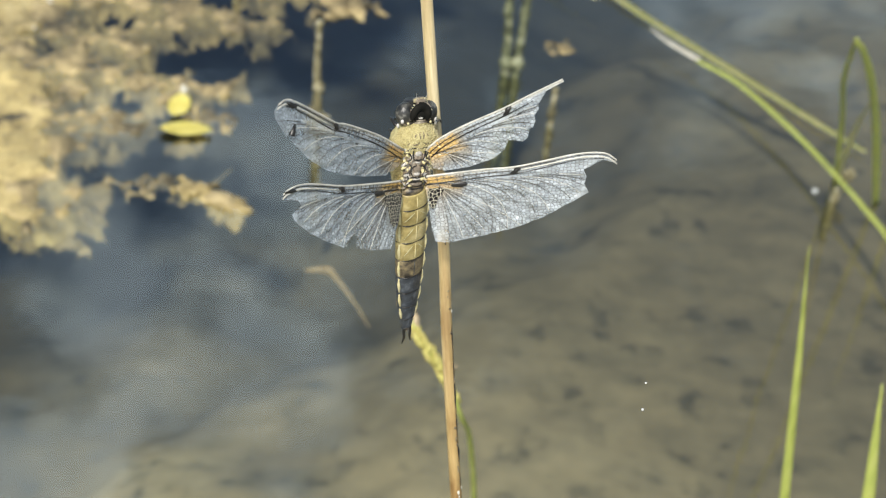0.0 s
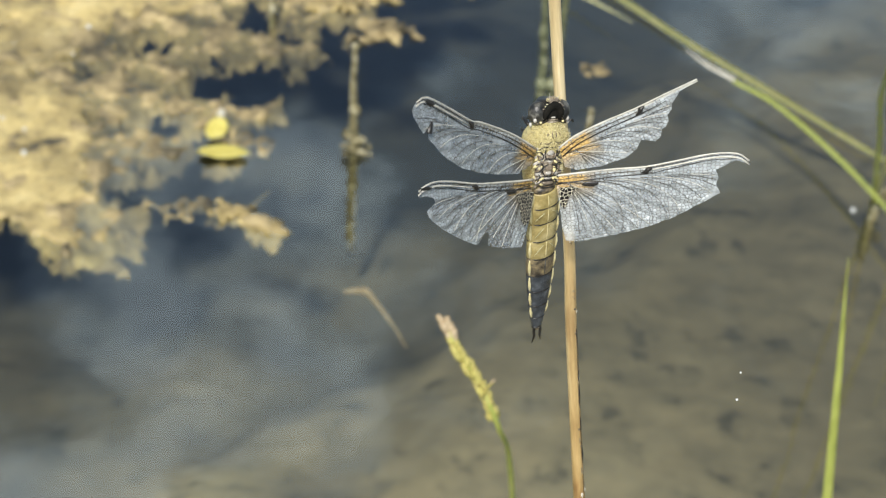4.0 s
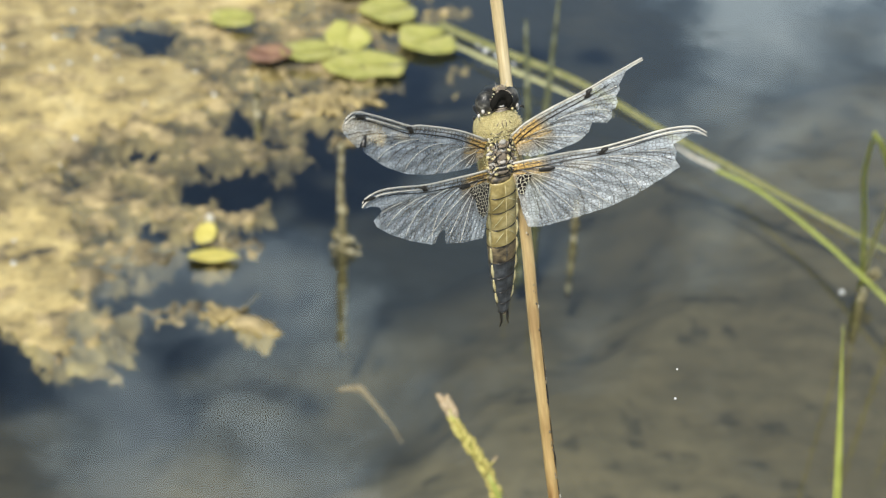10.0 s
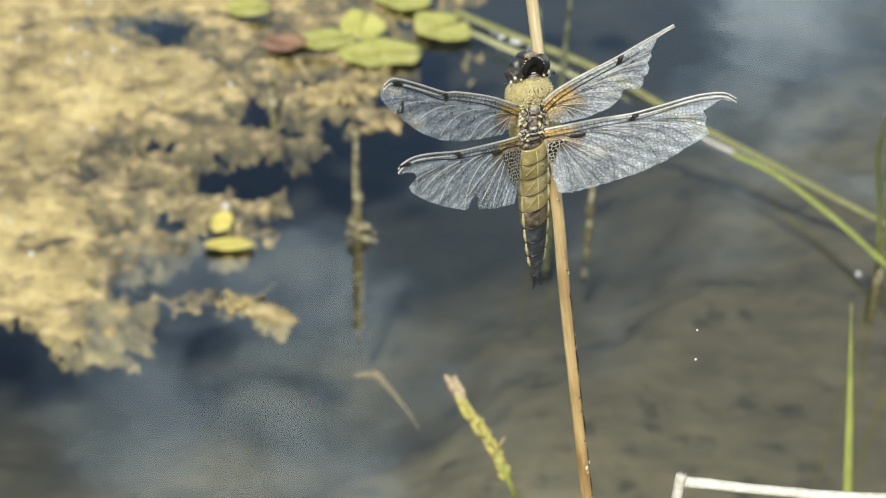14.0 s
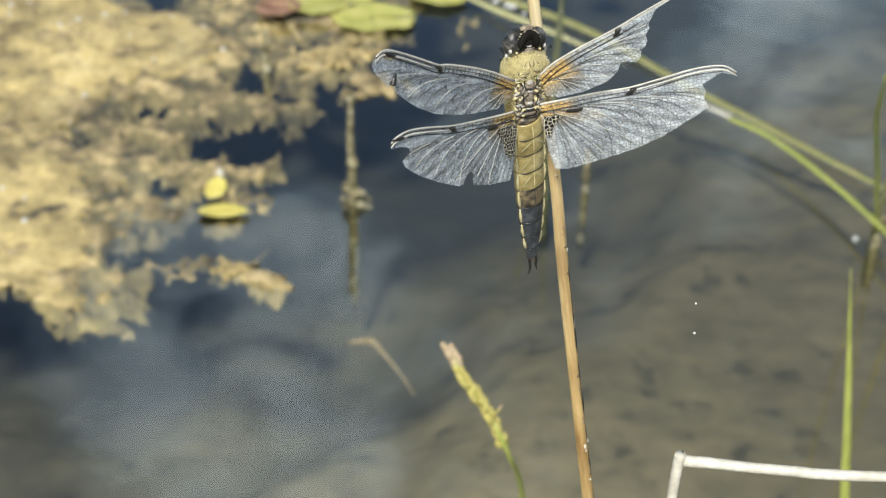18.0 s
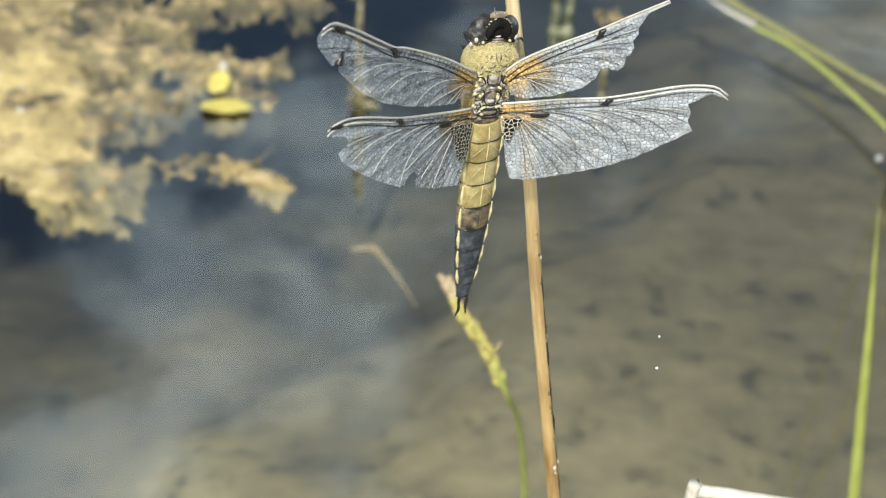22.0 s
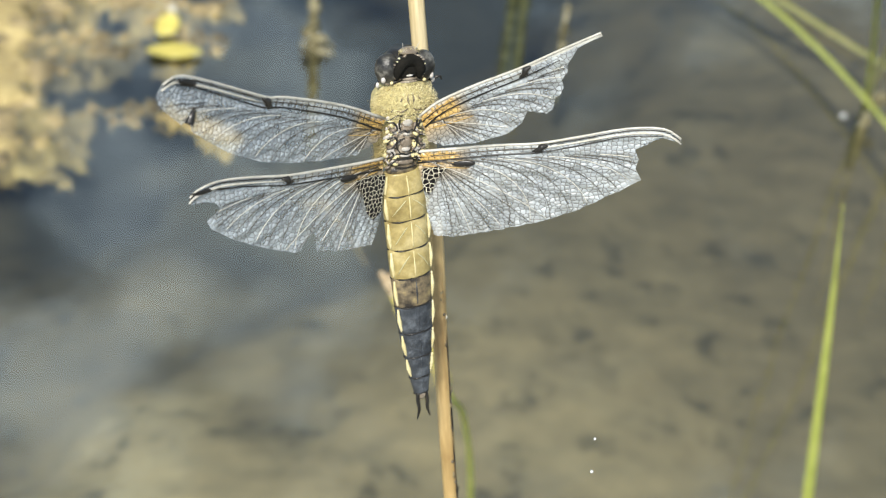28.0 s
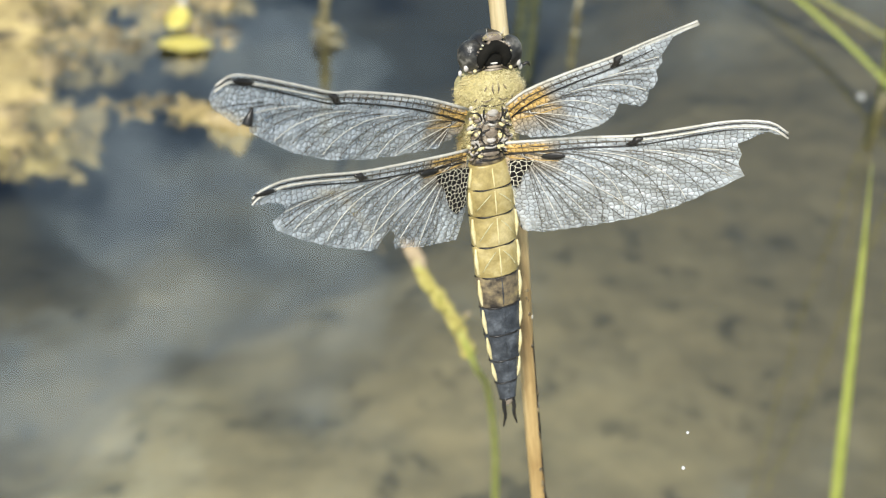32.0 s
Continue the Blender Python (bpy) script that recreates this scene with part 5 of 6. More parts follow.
FL = [(-0.6, 0.0), (5.8, -0.6), (11.2, -0.7), (17.6, -0.5), (19.9, -0.2), (25.3, -0.6), (30.4, -0.9), (33.1, -0.8), (34.6, 0.2), (34.9, 1.4), (34.3, 2.3), (32.3, 3.1), (30.4, 3.8), (30.0, 3.3), (29.5, 3.2), (29.0, 4.2), (26.8, 4.9), (22.8, 5.9), (18.0, 6.4), (13.3, 6.2), (8.4, 5.6), (2.6, 4.5), (0.4, 3.2), (-0.8, 2.4)]
HL = [(-0.8, 0.3), (2.1, 0.3), (7.6, 0.1), (13.7, -0.2), (19.5, -1.0), (23.6, -1.3), (26.2, -0.8), (27.1, -0.2), (26.6, 0.8), (25.1, 0.7), (23.5, 1.1), (22.9, 1.9), (24.3, 3.0), (23.8, 3.9), (20.1, 6.0), (15.6, 7.9), (10.9, 9.5), (9.9, 9.5), (9.4, 8.1), (8.7, 7.5), (8.0, 8.1), (7.5, 10.1), (2.7, 11.0), (-1.5, 11.3), (-2.2, 8.3), (-1.4, 4.1)]
FR = [(-1.0, 0.0), (2.0, -0.6), (7.1, -0.6), (12.5, -0.3), (17.2, -0.3), (22.7, -0.2), (21.8, 0.2), (19.6, 0.3), (18.5, 1.0), (17.6, 1.5), (17.3, 2.2), (16.3, 2.7), (16.0, 3.6), (15.2, 4.2), (14.6, 4.2), (13.8, 5.2), (12.7, 5.5), (12.4, 4.7), (11.0, 4.3), (9.7, 5.3), (7.6, 5.8), (3.5, 5.3), (-0.2, 4.2), (-1.6, 3.0)]
HR = [(-0.8, 0.1), (3.5, -0.1), (8.3, -0.3), (13.0, -0.3), (17.7, -0.9), (22.8, -1.6), (26.8, -1.4), (28.7, -0.1), (28.4, 0.4), (26.7, -0.3), (24.5, -0.3), (24.7, 0.6), (23.6, 1.0), (24.0, 2.2), (23.6, 3.3), (24.2, 4.8), (22.0, 5.9), (17.2, 8.2), (12.9, 9.6), (8.0, 10.5), (2.4, 11.3), (0.2, 11.0), (-0.2, 8.8), (-0.4, 4.7)]
wing("fore_wing", (-0.7, 2.6, 1.2), (-0.814, 0.391, 0.43), (-0.345, -0.921, 0.182), FL, 19.7, (31.6, -0.3), "clear glassy fore wing with rounded tip", None, 1, (29.7, 3.0))
wing("hind_wing", (-0.7, -2.2, 0.8), (-0.908, 0.133, 0.397), (-0.122, -0.991, 0.053), HL, 13.9, (25.6, -0.5), "torn clear hind wing with a notch", [(-1.2, 2.2), (1.5, 2.0), (3.7, 2.1), (3.0, 3.2), (2.1, 4.0), (1.6, 5.2), (0.9, 6.6), (-0.3, 7.6), (-1.4, 6.8), (-1.3, 4.6)], 1)
wing("fore_wing", (4.7, 2.6, 1.2), (0.579, 0.570, 0.582), (0.402, -0.821, 0.404), FR, 13.1, None, "badly torn fore wing with jagged edge", None, -1)
wing("hind_wing", (4.7, -2.2, 0.8), (0.857, 0.157, 0.491), (0.136, -0.988, 0.078), HR, 13.3, None, "shining hind wing with its tip torn off", [(-0.3, 2.1), (1.3, 1.9), (2.6, 2.1), (1.8, 2.9), (1.1, 3.7), (0.7, 4.8), (0.2, 5.3), (-0.3, 4.8)], -1)


def motions():
    walk(fly, [
    (0, pose(0.00995, -0.70611, 0.46646, 75.856, 8.191, 30.732)),
    (0.5, pose(0.01048, -0.70523, 0.46698, 76.250, 5.197, 26.541)),
    (1, pose(0.01644, -0.70488, 0.46740, 75.244, 6.235, 25.747)),
    (1.5, pose(0.01867, -0.70420, 0.46900, 75.166, 5.463, 24.641)),
    (2, pose(0.02195, -0.70416, 0.46871, 75.472, 5.999, 24.740)),
    (2.5, pose(0.02357, -0.70678, 0.46964, 76.956, 5.817, 23.730)),
    (4.5, pose(0.02384, -0.70418, 0.46670, 76.425, 7.313, 29.144)),
    (5, pose(0.02453, -0.70323, 0.46728, 77.356, 6.281, 28.467)),
    (5.5, pose(0.02681, -0.70419, 0.46972, 77.485, 6.534, 28.636)),
    (6, pose(0.02533, -0.70563, 0.47198, 78.372, 6.025, 29.634)),
    (6.5, pose(0.02955, -0.70789, 0.47607, 79.442, 5.659, 28.809)),
    (7, pose(0.01974, -0.70743, 0.47556, 79.685, 4.242, 30.614)),
    (7.5, pose(0.01888, -0.70676, 0.47569, 79.743, 4.031, 31.047)),
    (8, pose(0.01811, -0.70737, 0.47661, 80.316, 2.904, 29.470)),
    (8.5, pose(0.01625, -0.70730, 0.47672, 80.713, 2.233, 30.336)),
    (9, pose(0.01438, -0.70816, 0.47646, 80.717, 1.515, 30.141)),
    (9.5, pose(0.01434, -0.70813, 0.47660, 81.307, 0.911, 29.284)),
    (10, pose(0.01533, -0.70835, 0.47704, 81.718, -0.049, 28.107)),
    (10.5, pose(0.01386, -0.70833, 0.47694, 81.471, 0.151, 28.456)),
    (11, pose(0.01323, -0.70770, 0.47646, 81.700, -0.017, 28.666)),
    (11.5, pose(0.01496, -0.70720, 0.47664, 81.209, 0.132, 29.049)),
    (12, pose(0.01543, -0.70742, 0.47679, 80.888, 0.004, 28.575)),
    (12.5, pose(0.01646, -0.70741, 0.47715, 81.397, -0.036, 28.670)),
    (13, pose(0.01835, -0.70789, 0.47728, 81.653, 0.114, 28.737)),
    (13.5, pose(0.02095, -0.70710, 0.47657, 81.749, 0.487, 28.607)),
    (14, pose(0.02227, -0.70725, 0.47776, 82.750, 0.406, 28.580)),
    (14.5, pose(0.02063, -0.70632, 0.47771, 82.735, 0.640, 29.565)),
    (16.5, pose(0.01730, -0.70628, 0.47723, 81.591, 0.903, 30.788)),
    (17, pose(0.02056, -0.70621, 0.47751, 82.242, 0.467, 29.579)),
    (17.5, pose(0.02383, -0.70633, 0.47715, 82.385, 0.435, 28.672)),
    (18, pose(0.02184, -0.70692, 0.47587, 81.809, 0.772, 28.494)),
    (18.5, pose(0.01947, -0.70782, 0.47508, 81.532, 2.026, 30.193)),
    (19, pose(0.01584, -0.70871, 0.47383, 81.752, 3.076, 32.437)),
    (19.5, pose(0.01231, -0.70672, 0.47223, 85.961, 11.308, 35.979)),
    (20, pose(0.01462, -0.70535, 0.47195, 84.432, 8.292, 32.482)),
    (20.5, pose(0.01622, -0.70462, 0.47160, 83.491, 7.819, 30.936)),
    (21, pose(0.01666, -0.70477, 0.46989, 82.533, 7.260, 28.951)),
    (21.5, pose(0.01716, -0.70607, 0.46964, 82.656, 7.484, 29.056)),
    (22, pose(0.01716, -0.70676, 0.46941, 82.231, 7.444, 28.517)),
    (22.5, pose(0.01753, -0.70761, 0.46816, 81.949, 8.597, 28.977)),
    (23, pose(0.01684, -0.70539, 0.46991, 81.408, 7.644, 28.070)),
    (23.5, pose(0.01814, -0.70632, 0.47147, 80.019, 9.303, 29.153)),
    (24, pose(0.01795, -0.70643, 0.47315, 79.758, 9.359, 28.452)),
    (24.5, pose(0.01648, -0.70516, 0.47445, 75.375, 2.661, 28.532)),
    (25, pose(0.01677, -0.70522, 0.47478, 77.594, 1.575, 23.746)),
    (25.5, pose(0.01614, -0.70715, 0.47476, 77.383, 4.492, 26.975)),
    (26, pose(0.01635, -0.70844, 0.47587, 77.659, 1.069, 21.571)),
    (26.5, pose(0.01628, -0.70662, 0.47463, 79.326, 5.499, 28.601)),
    (28.5, pose(0.01607, -0.70500, 0.47406, 78.453, 3.657, 23.519)),
    (29, pose(0.01696, -0.70599, 0.47151, 78.419, 3.136, 22.532)),
    (29.5, pose(0.01780, -0.70875, 0.46906, 79.279, 2.889, 22.113)),
    (30, pose(0.01903, -0.71126, 0.46709, 79.664, 2.879, 21.736)),
    (30.5, pose(0.01946, -0.71143, 0.46796, 80.202, 2.288, 20.772)),
    (31, pose(0.01997, -0.71119, 0.46847, 80.772, 1.202, 19.804)),
    (31.5, pose(0.02041, -0.71236, 0.46900, 80.835, 1.269, 20.282)),
    (32, pose(0.02165, -0.71303, 0.46828, 80.991, 1.153, 20.123))])
    walk(abdomen, [
    (0, pose(0.00270, -0.00450, -0.00030, 19.418, 0.000, 14.404)),
    (0.5, pose(0.00270, -0.00450, -0.00030, 18.798, 0.000, 11.921)),
    (1, pose(0.00270, -0.00450, -0.00030, 19.492, 0.000, 13.826)),
    (1.5, pose(0.00270, -0.00450, -0.00030, 19.337, 0.000, 12.941)),
    (2, pose(0.00270, -0.00450, -0.00030, 19.194, 0.000, 13.351)),
    (2.5, pose(0.00270, -0.00450, -0.00030, 18.210, 0.000, 12.417)),
    (4.5, pose(0.00270, -0.00450, -0.00030, 18.944, 0.000, 15.506)),
    (5, pose(0.00270, -0.00450, -0.00030, 18.331, 0.000, 15.143)),
    (5.5, pose(0.00270, -0.00450, -0.00030, 18.607, 0.000, 16.365)),
    (6, pose(0.00270, -0.00450, -0.00030, 18.964, 0.000, 15.523)),
    (6.5, pose(0.00270, -0.00450, -0.00030, 19.088, 0.000, 17.365)),
    (7, pose(0.00270, -0.00450, -0.00030, 18.780, 0.000, 13.946)),
    (7.5, pose(0.00270, -0.00450, -0.00030, 19.549, 0.000, 13.658)),
    (8, pose(0.00270, -0.00450, -0.00030, 18.506, 0.000, 13.526)),
    (8.5, pose(0.00270, -0.00450, -0.00030, 19.391, 0.000, 12.999)),
    (9, pose(0.00270, -0.00450, -0.00030, 18.966, 0.000, 12.527)),
    (9.5, pose(0.00270, -0.00450, -0.00030, 19.400, 0.000, 12.488)),
    (10, pose(0.00270, -0.00450, -0.00030, 19.557, 0.000, 11.955)),
    (10.5, pose(0.00270, -0.00450, -0.00030, 19.554, 0.000, 11.624)),
    (11, pose(0.00270, -0.00450, -0.00030, 19.549, 0.000, 11.651)),
    (11.5, pose(0.00270, -0.00450, -0.00030, 20.075, 0.000, 10.882)),
    (12, pose(0.00270, -0.00450, -0.00030, 20.208, 0.000, 10.590)),
    (12.5, pose(0.00270, -0.00450, -0.00030, 19.461, 0.000, 11.536)),
    (13, pose(0.00270, -0.00450, -0.00030, 19.818, 0.000, 12.441)),
    (13.5, pose(0.00270, -0.00450, -0.00030, 20.116, 0.000, 12.939)),
    (14, pose(0.00270, -0.00450, -0.00030, 19.744, 0.000, 13.606)),
    (14.5, pose(0.00270, -0.00450, -0.00030, 19.538, 0.000, 12.875)),
    (16.5, pose(0.00270, -0.00450, -0.00030, 19.675, 0.000, 11.956)),
    (17, pose(0.00270, -0.00450, -0.00030, 19.760, 0.000, 13.310)),
    (17.5, pose(0.00270, -0.00450, -0.00030, 19.032, 0.000, 14.564)),
    (18, pose(0.00270, -0.00450, -0.00030, 18.435, 0.000, 12.472)),
    (18.5, pose(0.00270, -0.00450, -0.00030, 17.467, 0.000, 12.113)),
    (19, pose(0.00270, -0.00450, -0.00030, 16.428, 0.000, 11.858)),
    (19.5, pose(0.00270, -0.00450, -0.00030, 10.368, 0.000, 10.400)),
    (20, pose(0.00270, -0.00450, -0.00030, 11.874, 0.000, 9.442)),
    (20.5, pose(0.00270, -0.00450, -0.00030, 11.476, 0.000, 9.164)),
    (21, pose(0.00270, -0.00450, -0.00030, 10.389, 0.000, 7.523)),
    (21.5, pose(0.00270, -0.00450, -0.00030, 10.519, 0.000, 7.313)),
    (22, pose(0.00270, -0.00450, -0.00030, 10.546, 0.000, 6.318)),
    (22.5, pose(0.00270, -0.00450, -0.00030, 8.850, 0.000, 7.458)),
    (23, pose(0.00270, -0.00450, -0.00030, 9.197, 0.000, 4.640)),
    (23.5, pose(0.00270, -0.00450, -0.00030, 12.222, 0.000, 8.615)),
    (24, pose(0.00270, -0.00450, -0.00030, 11.213, 0.000, 9.068)),
    (24.5, pose(0.00270, -0.00450, -0.00030, 15.027, 0.000, 7.668)),
    (25, pose(0.00270, -0.00450, -0.00030, 9.254, 0.000, 6.137)),
    (25.5, pose(0.00270, -0.00450, -0.00030, 7.160, 0.000, 11.630)),
    (26, pose(0.00270, -0.00450, -0.00030, 0.209, 0.000, 5.132)),
    (26.5, pose(0.00270, -0.00450, -0.00030, 0.267, 0.000, 9.601)),
    (28.5, pose(0.00270, -0.00450, -0.00030, -2.217, 0.000, 6.321)),
    (29, pose(0.00270, -0.00450, -0.00030, -2.686, 0.000, 5.697)),
    (29.5, pose(0.00270, -0.00450, -0.00030, -3.715, 0.000, 6.190)),
    (30, pose(0.00270, -0.00450, -0.00030, -3.913, 0.000, 6.512)),
    (30.5, pose(0.00270, -0.00450, -0.00030, -4.558, 0.000, 6.882)),
    (31, pose(0.00270, -0.00450, -0.00030, -4.392, 0.000, 7.365)),
    (31.5, pose(0.00270, -0.00450, -0.00030, -4.287, 0.000, 6.625)),
    (32, pose(0.00270, -0.00450, -0.00030, -3.704, 0.000, 5.737))])
    walk(stem_base, [
    (0, pose(0.01471, -0.69678, 0.46684, -8.449, -8.007, -0.000)),
    (0.5, pose(0.01519, -0.69583, 0.46744, -8.456, -7.670, -0.000)),
    (1, pose(0.02131, -0.69568, 0.46777, -8.443, -8.307, -0.000)),
    (1.5, pose(0.02357, -0.69506, 0.46941, -8.437, -8.548, -0.000)),
    (2, pose(0.02672, -0.69505, 0.46915, -8.433, -8.763, -0.000)),
    (2.5, pose(0.02819, -0.69761, 0.47023, -8.438, -8.503, -0.000)),
    (4.5, pose(0.02824, -0.69518, 0.46728, -8.432, -8.800, -0.000)),
    (5, pose(0.02886, -0.69415, 0.46792, -8.450, -7.957, -0.000)),
    (5.5, pose(0.03124, -0.69516, 0.47037, -8.453, -7.807, -0.000)),
    (6, pose(0.02969, -0.69660, 0.47274, -8.461, -7.400, -0.000)),
    (6.5, pose(0.03379, -0.69889, 0.47716, -8.429, -8.944, -0.000)),
    (7, pose(0.02367, -0.69821, 0.47669, -8.431, -8.841, -0.000)),
    (7.5, pose(0.02286, -0.69759, 0.47685, -8.433, -8.731, -0.000)),
    (8, pose(0.02199, -0.69823, 0.47787, -8.433, -8.753, -0.000)),
    (8.5, pose(0.02014, -0.69811, 0.47810, -8.430, -8.890, -0.000)),
    (9, pose(0.01831, -0.69895, 0.47794, -8.414, -9.547, -0.000)),
    (9.5, pose(0.01816, -0.69896, 0.47819, -8.411, -9.695, -0.000)),
    (10, pose(0.01904, -0.69921, 0.47871, -8.406, -9.892, -0.000)),
    (10.5, pose(0.01759, -0.69916, 0.47854, -8.412, -9.623, -0.000)),
    (11, pose(0.01693, -0.69854, 0.47810, -8.415, -9.526, -0.000)),
    (11.5, pose(0.01875, -0.69801, 0.47818, -8.423, -9.171, -0.000)),
    (12, pose(0.01935, -0.69824, 0.47831, -8.422, -9.218, -0.000)),
    (12.5, pose(0.02030, -0.69826, 0.47874, -8.422, -9.216, -0.000)),
    (13, pose(0.02216, -0.69879, 0.47891, -8.422, -9.239, -0.000)),
    (13.5, pose(0.02483, -0.69804, 0.47822, -8.419, -9.347, -0.000)),
    (14, pose(0.02604, -0.69820, 0.47953, -8.421, -9.254, -0.000)),
    (14.5, pose(0.02439, -0.69725, 0.47945, -8.429, -8.933, -0.000)),
    (16.5, pose(0.02127, -0.69714, 0.47878, -8.441, -8.403, -0.000)),
    (17, pose(0.02433, -0.69713, 0.47918, -8.432, -8.783, -0.000)),
    (17.5, pose(0.02778, -0.69735, 0.47893, -8.417, -9.453, -0.000)),
    (18, pose(0.02597, -0.69786, 0.47754, -8.424, -9.160, -0.000)),
    (18.5, pose(0.02370, -0.69868, 0.47663, -8.435, -8.678, -0.000)),
    (19, pose(0.01982, -0.69948, 0.47527, -8.448, -8.063, -0.000)),
    (19.5, pose(0.01653, -0.69747, 0.47392, -8.455, -7.690, -0.000)),
    (20, pose(0.01910, -0.69609, 0.47364, -8.441, -8.398, -0.000)),
    (20.5, pose(0.02108, -0.69536, 0.47329, -8.428, -8.977, -0.000)),
    (21, pose(0.02200, -0.69543, 0.47152, -8.422, -9.245, -0.000)),
    (21.5, pose(0.02241, -0.69672, 0.47125, -8.423, -9.171, -0.000)),
    (22, pose(0.02245, -0.69740, 0.47094, -8.425, -9.079, -0.000)),
    (22.5, pose(0.02283, -0.69822, 0.46957, -8.431, -8.832, -0.000)),
    (23, pose(0.02201, -0.69594, 0.47125, -8.429, -8.924, -0.000)),
    (23.5, pose(0.02320, -0.69695, 0.47260, -8.420, -9.314, -0.000)),
    (24, pose(0.02286, -0.69704, 0.47422, -8.414, -9.576, -0.000)),
    (24.5, pose(0.02130, -0.69580, 0.47520, -8.406, -9.871, -0.000)),
    (25, pose(0.02144, -0.69582, 0.47581, -8.398, -10.198, -0.000)),
    (25.5, pose(0.02036, -0.69783, 0.47560, -8.406, -9.892, -0.000)),
    (26, pose(0.02061, -0.69903, 0.47673, -8.420, -9.316, -0.000)),
    (26.5, pose(0.01988, -0.69714, 0.47540, -8.457, -7.577, -0.000)),
    (28.5, pose(0.01998, -0.69548, 0.47477, -8.450, -7.965, -0.000)),
    (29, pose(0.02089, -0.69648, 0.47220, -8.454, -7.763, -0.000)),
    (29.5, pose(0.02172, -0.69927, 0.46988, -8.456, -7.654, -0.000)),
    (30, pose(0.02302, -0.70181, 0.46798, -8.455, -7.721, -0.000)),
    (30.5, pose(0.02341, -0.70204, 0.46901, -8.440, -8.440, -0.000)),
    (31, pose(0.02380, -0.70190, 0.46970, -8.417, -9.429, -0.000)),
    (31.5, pose(0.02409, -0.70303, 0.47020, -8.424, -9.161, -0.000)),
    (32, pose(0.02529, -0.70371, 0.46950, -8.425, -9.116, -0.000))])
    walk(reed, [
    (0, pose(0.00089, -0.00084, -0.00210)),
    (2, pose(-0.00330, 0.00034, -0.00060)),
    (2.5, pose(-0.00158, 0.00087, 0.00016)),
    (4.5, pose(-0.00337, -0.00148, -0.00309)),
    (5, pose(0.00098, -0.00121, -0.00272)),
    (9, pose(0.00498, 0.00117, 0.00100)),
    (11, pose(-0.00129, -0.00003, -0.00106)),
    (12, pose(-0.00163, 0.00040, -0.00036)),
    (12.5, pose(-0.00197, 0.00045, -0.00028)),
    (13, pose(-0.00182, 0.00009, -0.00083)),
    (13.5, pose(-0.00065, -0.00013, -0.00118)),
    (14, pose(-0.00049, -0.00001, -0.00099)),
    (14.5, pose(0.00001, 0.00049, -0.00023)),
    (16.5, pose(-0.00028, 0.00049, -0.00022)),
    (17, pose(-0.00003, 0.00012, -0.00081)),
    (17.5, pose(-0.00065, -0.00014, -0.00118)),
    (18, pose(-0.00115, -0.00046, -0.00168)),
    (18.5, pose(-0.00037, -0.00012, -0.00118)),
    (19, pose(-0.00092, -0.00055, -0.00182)),
    (19.5, pose(-0.00053, -0.00050, -0.00173)),
    (20, pose(-0.00086, -0.00002, -0.00103)),
    (21, pose(-0.00125, 0.00021, -0.00070)),
    (22, pose(-0.00085, 0.00030, -0.00060)),
    (24, pose(-0.00085, 0.00030, -0.00060)),
    (32, pose(-0.00085, 0.00030, -0.00060))])
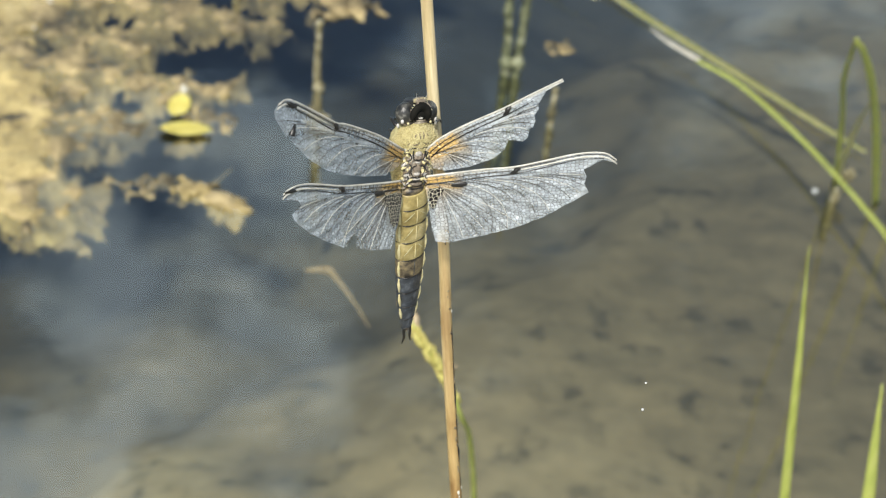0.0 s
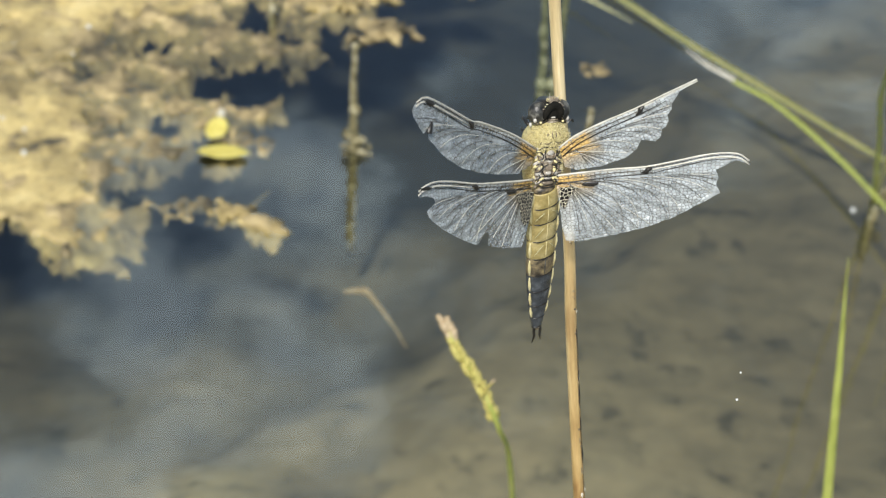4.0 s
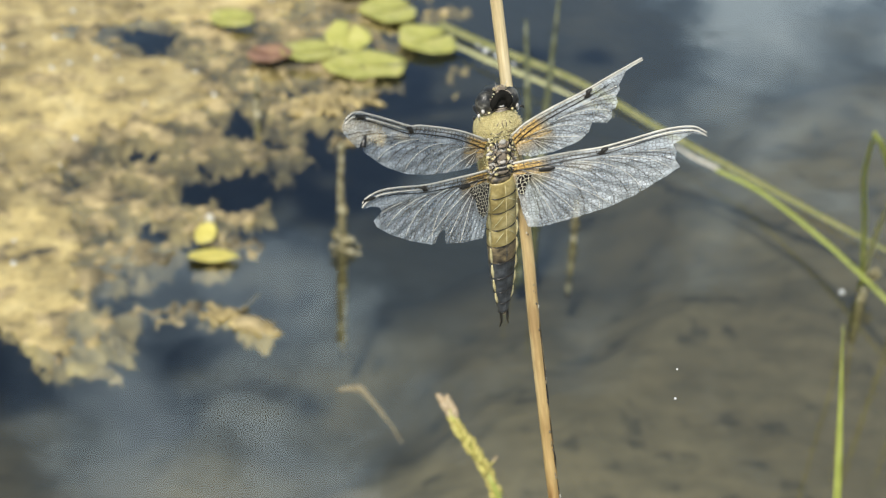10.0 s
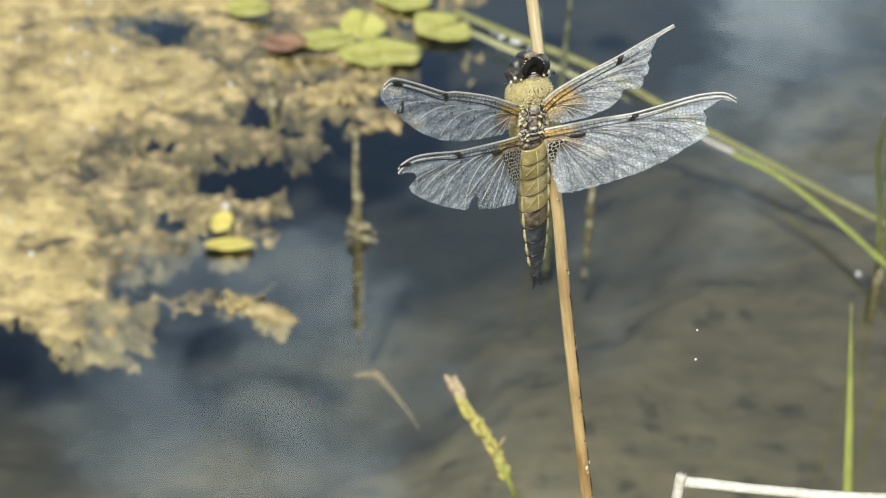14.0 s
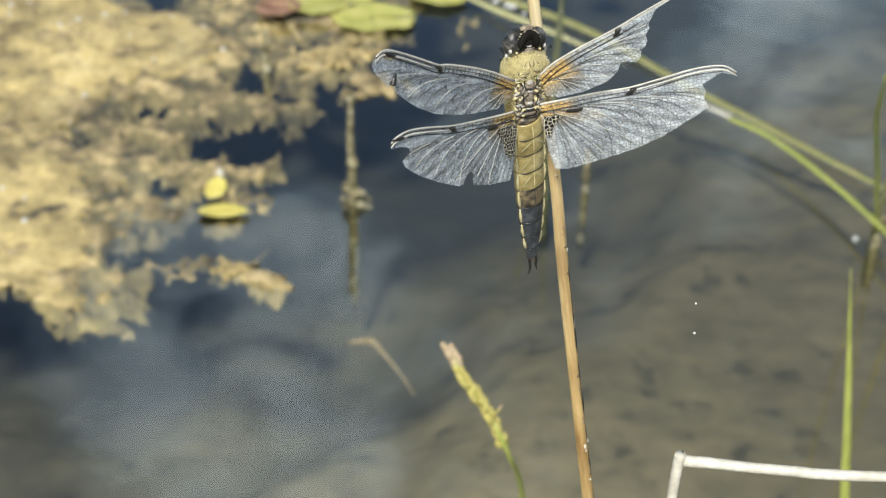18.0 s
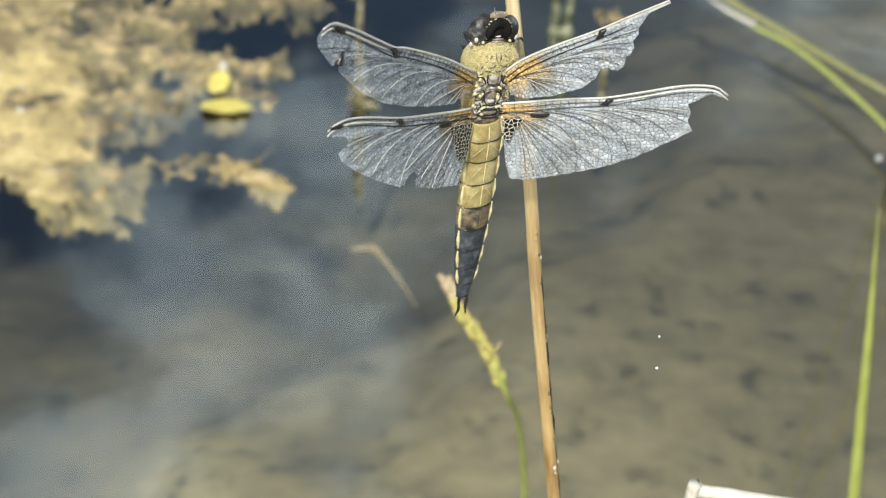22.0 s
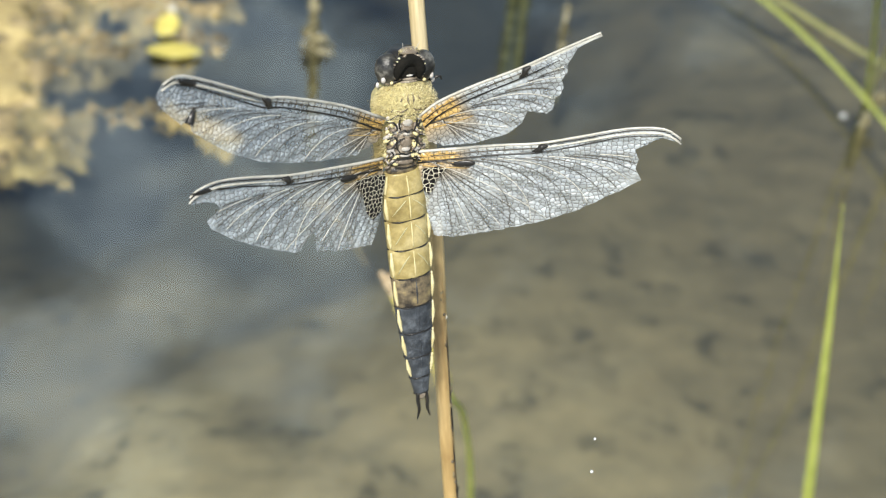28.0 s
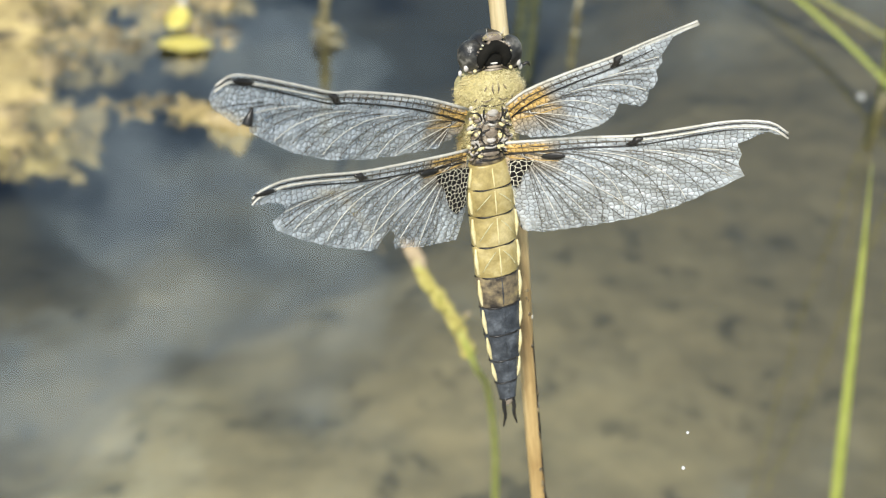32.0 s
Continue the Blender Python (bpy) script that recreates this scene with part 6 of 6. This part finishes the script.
    walk(thread, [
    (0, pose(0.05068, -0.71962, 0.43861, 0.000, 0.000, 0.000)),
    (1, pose(0.05382, -0.71892, 0.44011, 0.000, 0.000, 0.000)),
    (2, pose(0.05860, -0.71854, 0.44176, 0.000, 0.000, 0.000)),
    (4.5, pose(0.05904, -0.71746, 0.43907, 0.000, 0.000, 0.000)),
    (5, pose(0.05927, -0.71591, 0.43887, 0.000, 0.000, 0.000)),
    (5.5, pose(0.06114, -0.71690, 0.44112, 0.000, 0.000, 0.000)),
    (6, pose(0.05928, -0.71774, 0.44287, 0.000, 0.000, 0.000)),
    (6.5, pose(0.06313, -0.72029, 0.44720, 0.000, 0.000, 0.000)),
    (7, pose(0.05272, -0.71867, 0.44557, 0.000, 0.000, 0.000)),
    (7.5, pose(0.05150, -0.71799, 0.44568, 0.000, 0.000, 0.000)),
    (8, pose(0.05038, -0.71885, 0.44673, 0.000, 0.000, 0.000)),
    (8.5, pose(0.04815, -0.71832, 0.44647, 0.000, 0.000, 0.000)),
    (9, pose(0.04594, -0.71911, 0.44620, 0.000, 0.000, 0.000)),
    (9.5, pose(0.04567, -0.71927, 0.44656, 0.000, 0.000, 0.000)),
    (10, pose(0.04638, -0.71961, 0.44710, 0.000, 0.000, 0.000)),
    (10.5, pose(0.04454, -0.71950, 0.44691, 0.000, 0.000, 0.000)),
    (11, pose(0.04367, -0.71876, 0.44632, 0.000, 0.000, 0.000)),
    (11.5, pose(0.04500, -0.71797, 0.44622, 0.000, 0.000, 0.000)),
    (12, pose(0.04517, -0.71822, 0.44647, 0.000, 0.000, 0.000)),
    (12.5, pose(0.04591, -0.71807, 0.44678, 0.000, 0.000, 0.000)),
    (13, pose(0.04749, -0.71853, 0.44697, 0.000, 0.000, 0.000)),
    (13.5, pose(0.05015, -0.71781, 0.44645, 0.000, 0.000, 0.000)),
    (14, pose(0.05156, -0.71773, 0.44766, 0.000, 0.000, 0.000)),
    (14.5, pose(0.05007, -0.71650, 0.44748, 0.000, 0.000, 0.000)),
    (17, pose(0.05060, -0.71586, 0.44769, 0.000, 0.000, 0.000)),
    (18, pose(0.05106, -0.71741, 0.44651, 0.000, 0.000, 0.000)),
    (19, pose(0.04409, -0.71923, 0.44421, 0.000, 0.000, 0.000)),
    (20, pose(0.04237, -0.71604, 0.44271, 0.000, 0.000, 0.000)),
    (21, pose(0.04398, -0.71652, 0.44159, 0.000, 0.000, 0.000)),
    (22, pose(0.04416, -0.71982, 0.44092, 0.000, 0.000, 0.000)),
    (23, pose(0.04362, -0.71961, 0.44132, 0.000, 0.000, 0.000)),
    (24, pose(0.04472, -0.72237, 0.44500, 0.000, 0.000, 0.000)),
    (25, pose(0.04350, -0.72181, 0.44641, 0.000, 0.000, 0.000)),
    (26, pose(0.04283, -0.72518, 0.44729, 0.000, 0.000, 0.000)),
    (28.5, pose(0.04307, -0.72230, 0.44656, 0.000, 0.000, 0.000)),
    (29, pose(0.04399, -0.72316, 0.44397, 0.000, 0.000, 0.000)),
    (29.5, pose(0.04485, -0.72601, 0.44171, 0.000, 0.000, 0.000)),
    (30, pose(0.04612, -0.72861, 0.43992, 0.000, 0.000, 0.000)),
    (30.5, pose(0.04629, -0.72898, 0.44138, 0.000, 0.000, 0.000)),
    (31, pose(0.04652, -0.72895, 0.44250, 0.000, 0.000, 0.000)),
    (31.5, pose(0.04661, -0.72977, 0.44304, 0.000, 0.000, 0.000)),
    (32, pose(0.04746, -0.73028, 0.44238, 0.000, 0.000, 0.000))])


motions()
